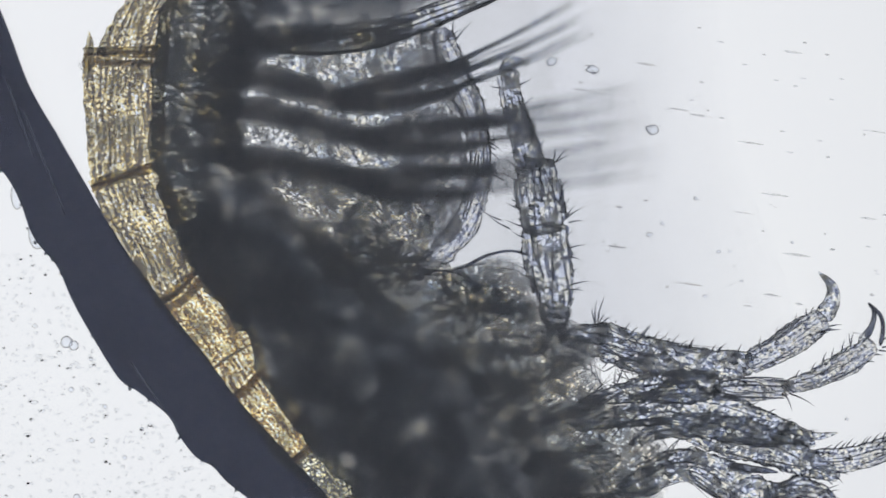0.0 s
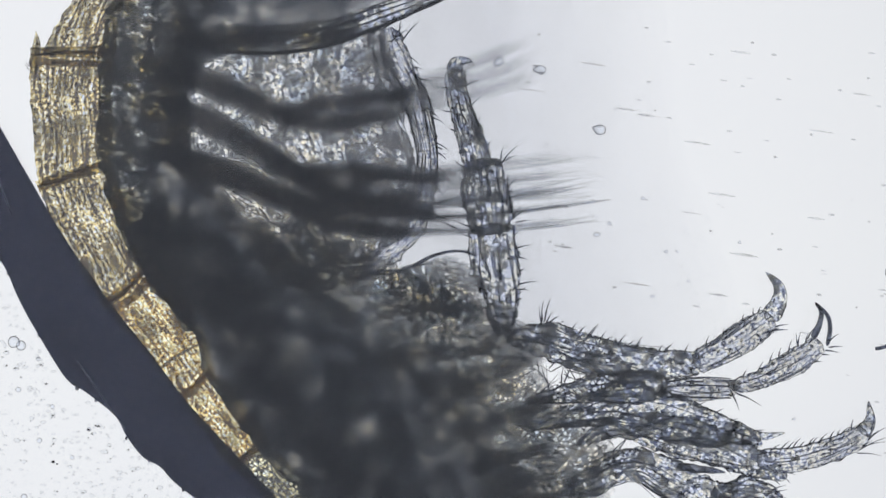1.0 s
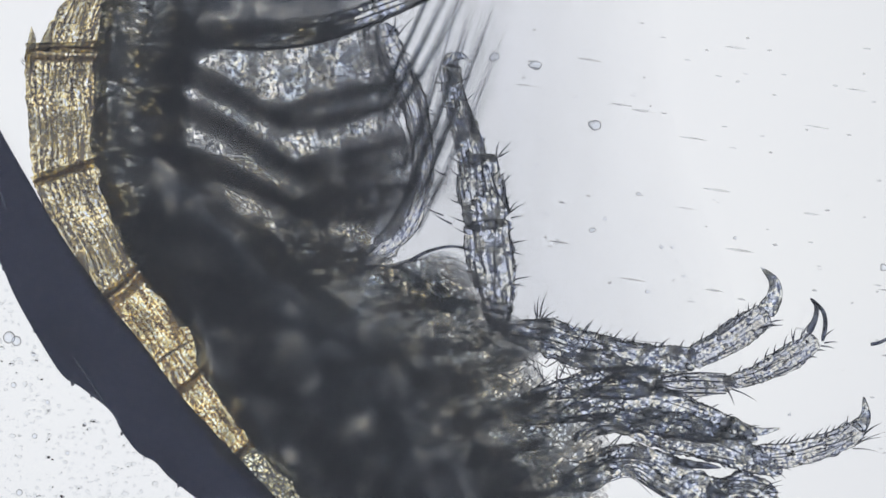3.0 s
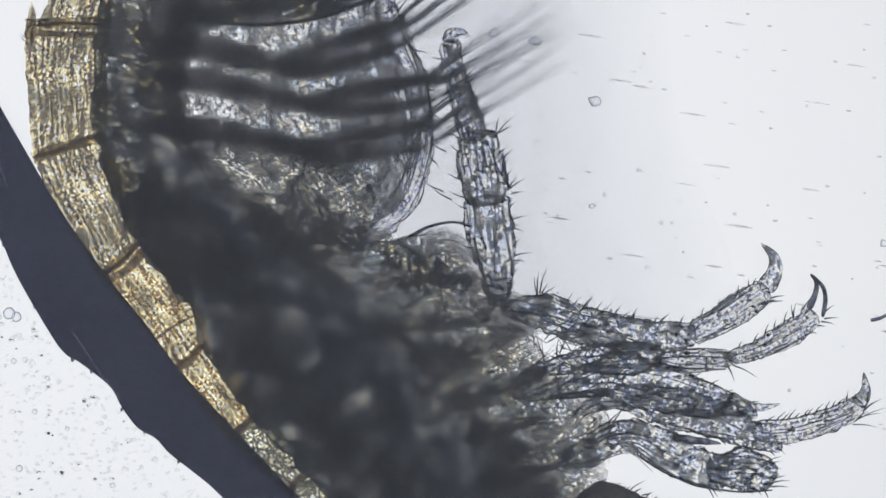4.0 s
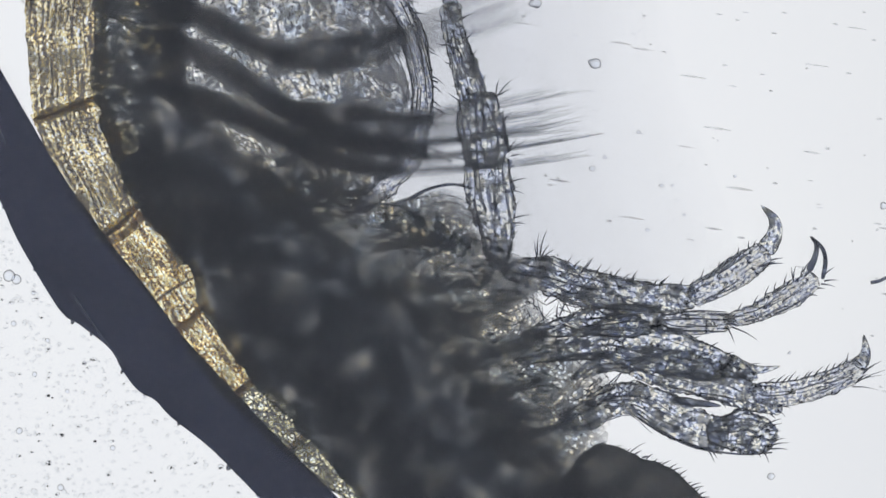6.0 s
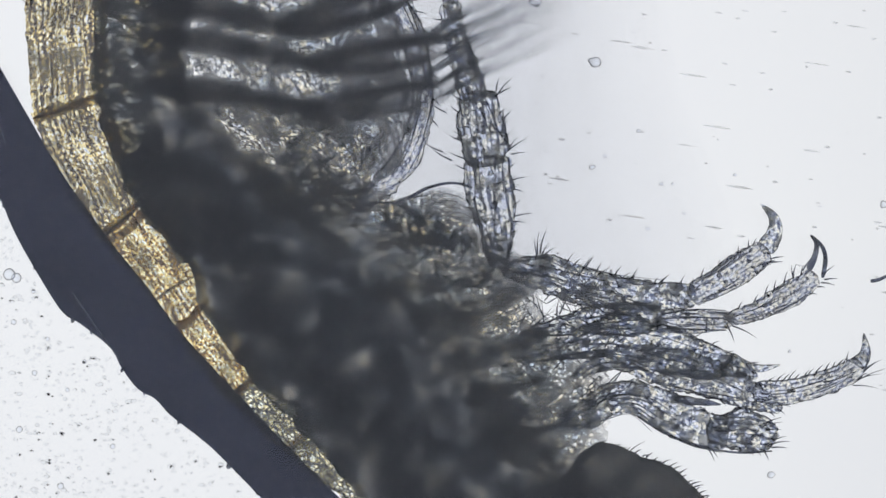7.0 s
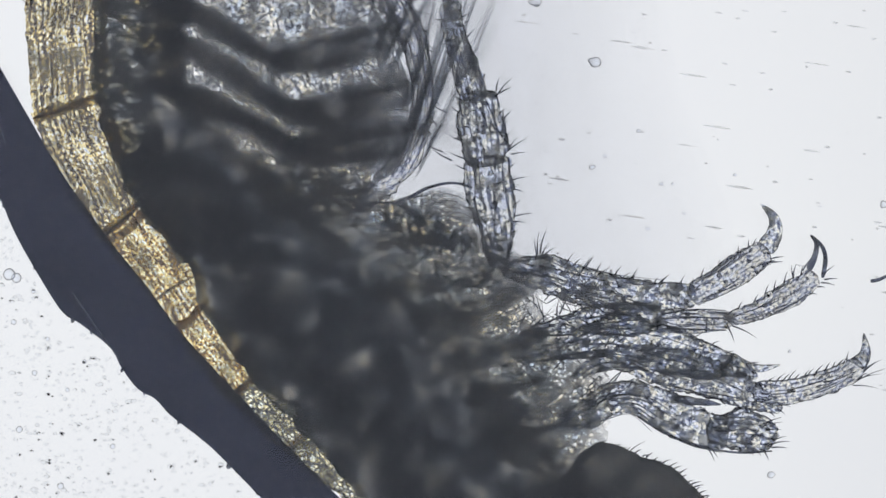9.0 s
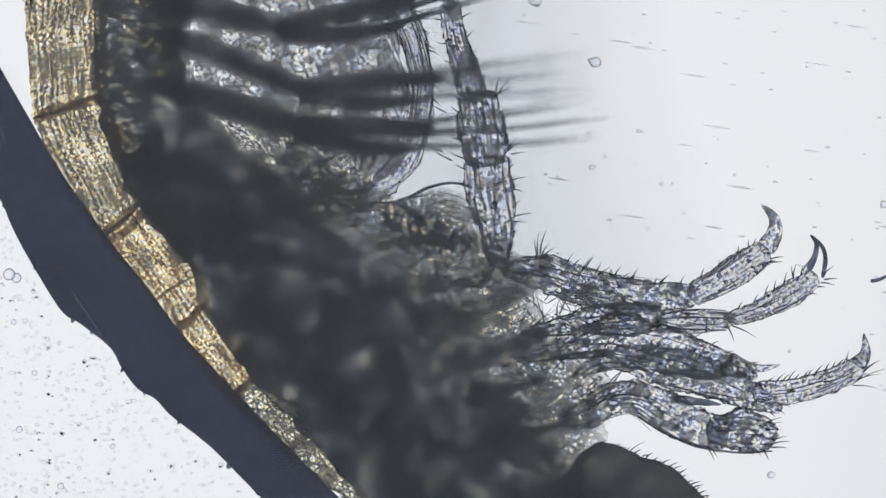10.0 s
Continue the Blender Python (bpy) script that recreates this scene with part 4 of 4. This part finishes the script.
def swimmeret(hip, lengths, label, seed):
    """One beating limb: the stalk turns on the body, the branch and its feather of bristles on the stalk."""
    L1, L2, L3 = lengths
    x, y = MID
    stalk = part("swimmeret", tube([(x - 30, y + 2, 0, 12), (x + 8, y + 2, 0, 22), (x + L1 * 0.3, y - 4, 0, 27), (x + L1 * 0.7, y, 0, 26), (x + L1 + 16, y + 2, 0, 23)], 26, 16, 0.6, 0.06, seed, blunt=0.1), ARM, animal, label)
    rnd = random.Random(int(seed * 17))
    side_hairs = []
    for k in range(18):
        s0, v0, w = rnd.uniform(0.25, 0.9) * L2, rnd.uniform(-14, 30), rnd.uniform(-0.06, 0.10)
        L = L2 + rnd.uniform(30, 130) - s0
        side_hairs.append(hair([(x + s0, y + v0, rnd.uniform(-8, 16)), (x + s0 + L * 0.5, y + v0 - L * 0.5 * w, 4), (x + s0 + L, y + v0 - L * w * 1.5, 6)], rnd.uniform(1.2, 2.0), 8, 4, tip=0.3))
    branch = part("branch", merged(side_hairs + [
        tube([(x - 14, y, 6, 20), (x + L2 * 0.3, y - 4, 6, 23), (x + L2 * 0.7, y - 6, 6, 18), (x + L2 + 12, y - 4, 6, 8)], 40, 12, 0.6, 0.03, seed + 1, rings=10),
        tube([(x - 10, y + 12, -16, 16), (x + L2 * 0.35, y + 29, -16, 20), (x + L2 * 0.7, y + 34, -16, 14), (x + L2 * 0.95, y + 33, -16, 5)], 40, 12, 0.6, 0.03, seed + 2, rings=10)]), ARM, stalk, "dark ringed branch")
    rnd = random.Random(int(seed * 10))
    hairs = []
    for k in range(30):
        g = (k % 3 - 1)
        a = math.radians(-g * 2.0 + rnd.uniform(-1.6, 1.6))
        s = rnd.uniform(-80, 10)
        L = L3 * rnd.uniform(0.82, 1.2) - s * 0.8
        v0 = g * 20 + rnd.uniform(-5, 5) + 6
        p = [(x + s, y + v0, rnd.uniform(-14, 14))]
        for q in (0.35, 0.7, 1.0):
            b = a + 0.04 * q * q
            p.append((x + s + L * q * math.cos(b), y + v0 - L * q * math.sin(b), p[0][2] + 4 * q))
        hairs.append(hair(p, rnd.uniform(1.0, 1.9), 10, 4, tip=0.25))
    fan = tagged(part("bristle_fan", merged(hairs), SETA, stalk, "feathery fan of long fine bristles"), kind="stuff")
    return stalk, branch, fan


# ---- particles in the water and on the glass ----


def particles():
    rnd = random.Random(33)
    bits = []
    for k in range(2600):
        u, v = rnd.uniform(-110, 480), rnd.uniform(330, 1000)
        edge = np.interp(v, [330, 352, 455, 549, 616, 706, 790, 884, 1000], [-20, 0, 50, 108, 196, 276, 372, 466, 590])
        if u > edge - 12:
            continue
        q = min(4.0, abs(rnd.gauss(0, 1.3)) + 0.8)
        bits.append(ball(u, v, q * 0.3, q * rnd.uniform(0.9, 2.0), q, q * 0.6, 0.3, k, 5, 7))
    tagged(part("mist_droplets", merged(bits), MIST), "countless tiny water droplets on the dry glass", "droplets", kind="stuff")
    for u, v, q in ((108, 860, 6), (17, 486, 11), (30, 492, 9), (62, 660, 5), (60, 516, 4), (85, 600, 4), (150, 640, 4), (25, 570, 5), (120, 690, 4), (35, 760, 6), (200, 790, 5)):
        tagged(part("water_droplet", ball(u, v, q * 0.5, q, q, q * 0.7, 0.05, u * 0.1, 9, 14), DROP), "round clear water droplet on the slide", "droplet", "droplets on the slide")
    for u, v, q in ((1052, 110, 11), (948, 4, 10), (875, -10, 9), (1563, 362, 7), (1364, 840, 7), (1488, 684, 4), (1396, 622, 3.5), (950, 182, 4), (1130, 232, 4), (1048, 296, 6), (1070, 276, 4), (1170, 326, 4), (1190, 326, 3), (1145, 405, 4), (966, 268, 3), (1210, 378, 3), (1300, 310, 3)):
        tagged(part("silt_grain", ball(u, v, q * 0.7, q, q * 0.85, q * 0.5, 0.3, u * 0.1, 9, 12, q), DROP), "tiny grey silt grain drifting in the water", "grain", "silt in the water")
    for u, v, a, L in ((1555, 495, 18, 30),):
        tagged(part("debris_fibre", hair([(u - L / 2, v + 3, 10), (u, v, 12), (u + L / 2, v - a * 0.4, 10)], 3.5, 8, 6, tip=0.8), SPINE), "short dark fibre of debris on the slide", "fibre", "silt in the water")
    marks = []
    for k in range(150):
        u, v = rnd.uniform(900, 1640), rnd.uniform(-90, 700)
        if v > 440 and u < 1400:
            continue
        L = rnd.choice((6, 8, 10, 14, 40)) * rnd.uniform(0.7, 1.3)
        marks.append(tube([(u, v, 1.5, 0.8), (u + L / 2, v + L * 0.06, 1.5, rnd.uniform(1.2, 2.4)), (u + L, v + L * 0.14, 1.5, 0.8)], 6, 6, 0.5, 0.0))
    tagged(part("slide_scratches", merged(marks), FAINT), "faint pale streaks and scratches on the slide glass", "scratches", kind="stuff")


def slime():
    """An added film that paints the grey halo round the legs, darker towards the body."""
    film = None
    for k in range(16):
        e = 20 * k
        l = [(560, -120 - e), (600, 120), (620, 300), (640, 440), (880, 520)]
        r = [(840 + e, -140 - e), (890 + e, 90), (915 + e * 1.1, 260), (935 + e * 1.2, 370 + e * 0.1), (960 + e * 1.2, 490 + e * 0.2)]
        ob = pillow(l, r, 30, 28 - 1.6 * k, 40, 14, 0.0, 60.0, k, 1.0, 4.0)
        if film is None:
            film = tagged(part("slime_film", ob, FILM), "faint grey film added for the halo of shade beside the legs", "slime")
        else:
            part("film_layer", ob, FILM, film)


stage()
slime()
water_edge()
body()
back_plates()
belly()
legs()
tail_limb()
HIPS = [(early([(404, 127)])[0], (205, 220, 225), "upper dark beating swimmeret with long bristles"),
        (early([(399, 186)])[0], (252, 235, 250), "middle dark beating swimmeret with long bristles"),
        (early([(399, 276)])[0], (246, 220, 270), "lower dark beating swimmeret with long bristles")]
SWIMMERETS = [swimmeret(h, L, label, 1.0 + k) for k, (h, L, label) in enumerate(HIPS)]
particles()

# ---- the beat ----
# phase of the beat at each tenth of a second: 0 feather raised, 0.25 high, 0.42 middle, 0.7 low
PHASES = [
    (0.0, 0.40), (0.1, 0.70), (0.2, 1.0), (0.3, 1.38), (0.4, 1.70), (0.5, 2.0), (0.6, 2.36), (0.7, 2.68), (0.8, 3.0), (0.9, 3.34), (1.0, 3.66),
    (1.1, 3.98), (1.2, 4.32), (1.3, 4.60), (1.4, 4.96), (1.5, 5.25), (1.6, 5.54), (1.7, 5.86), (1.8, 6.22), (1.9, 6.54), (2.0, 6.84), (2.1, 7.20), (2.2, 7.47),
    (3.3, 11.0), (3.4, 11.22), (3.5, 11.54), (3.6, 11.76), (3.7, 12.20), (3.8, 12.53), (3.9, 12.74), (4.0, 13.19), (4.1, 13.28), (4.2, 13.66), (4.3, 14.06),
    (4.4, 14.26), (4.5, 14.62), (4.6, 14.97), (4.7, 15.25), (4.8, 15.56), (4.9, 15.90), (5.0, 16.27), (5.1, 16.55), (5.2, 16.90), (5.3, 17.24), (5.4, 17.68),
    (5.5, 18.20), (5.6, 18.42), (5.7, 18.70), (6.8, 22.40), (6.9, 22.68), (7.0, 23.20), (7.1, 23.45), (7.2, 23.84), (7.3, 24.25), (7.4, 24.50), (7.5, 24.75),
    (7.6, 25.20), (7.7, 25.52), (7.8, 25.78), (7.9, 26.22), (8.0, 26.57), (8.1, 26.94), (8.2, 27.24), (8.3, 27.58), (8.4, 27.97), (8.5, 28.24), (8.6, 28.64),
    (8.7, 29.0), (8.8, 29.30), (8.9, 29.66), (9.0, 30.0), (9.1, 30.38), (9.2, 30.70), (9.3, 31.17), (9.4, 31.42), (9.5, 31.74), (9.6, 32.22), (9.7, 32.50),
    (9.8, 32.88), (9.9, 33.22), (10.0, 33.54)]
# turns of stalk, branch and feather in plan degrees at phases of the beat
BEAT_AT = (0.0, 0.25, 0.42, 0.56, 0.70, 0.87)
BEATS = [((-30, -9, -13, -12, -23, -36), (14, 20, 14, 11, 9, 8), (66, 29, 22, 18, 15, 30)),
         ((-31, -6, -14, -22, -30, -35), (12, 9, 6, 3, -5, -3), (74, 18, 6, 2, 3, 34)),
         ((-24, -3, -12, -18, -22, -28), (10, 9, 2, -2, -6, -5), (68, 16, 4, 3, 6, 28))]


def beat_angle(values, phase):
    """A smooth periodic line through the six turns."""
    x = np.array([a + k for k in (-1, 0, 1) for a in BEAT_AT])
    y = np.array(list(values) * 3, float)
    f = phase % 1.0
    i = int(np.searchsorted(x, f, side="right")) - 1
    h = x[i + 1] - x[i]
    t = (f - x[i]) / h
    m0 = (y[i + 1] - y[i - 1]) / (x[i + 1] - x[i - 1]) * h * 0.8
    m1 = (y[i + 2] - y[i]) / (x[i + 2] - x[i]) * h * 0.8
    return (2 * t ** 3 - 3 * t * t + 1) * y[i] + (t ** 3 - 2 * t * t + t) * m0 + (-2 * t ** 3 + 3 * t * t) * y[i + 1] + (t ** 3 - t * t) * m1


def motions():
    ts, ps = [a for a, _ in PHASES], [b for _, b in PHASES]
    for k, ((stalk, branch, fan), (hip, (L1, L2, _), _)) in enumerate(zip(SWIMMERETS, HIPS)):
        rows = ([], [], [])
        for f in range(301):
            t = f / FPS
            ph = float(np.interp(t, ts, ps)) - 0.02 * (k - 1)
            a, b, c = (beat_angle(v, ph) for v in BEATS[k])
            turn = b - a
            m = pose(L1 * UNIT, 0, 0, 0, 0, turn)
            rows[0].append((t, Matrix.Translation(place(hip[0], hip[1], 215 + 22 * k)) @ pose(0, 0, 0, 0, 0, a)))
            rows[1].append((t, m))
            rows[2].append((t, m @ pose(L2 * UNIT, 0, 6 * UNIT, 0, 0, c - b)))
        walk(stalk, rows[0])
        walk(branch, rows[1])
        walk(fan, rows[2])


motions()
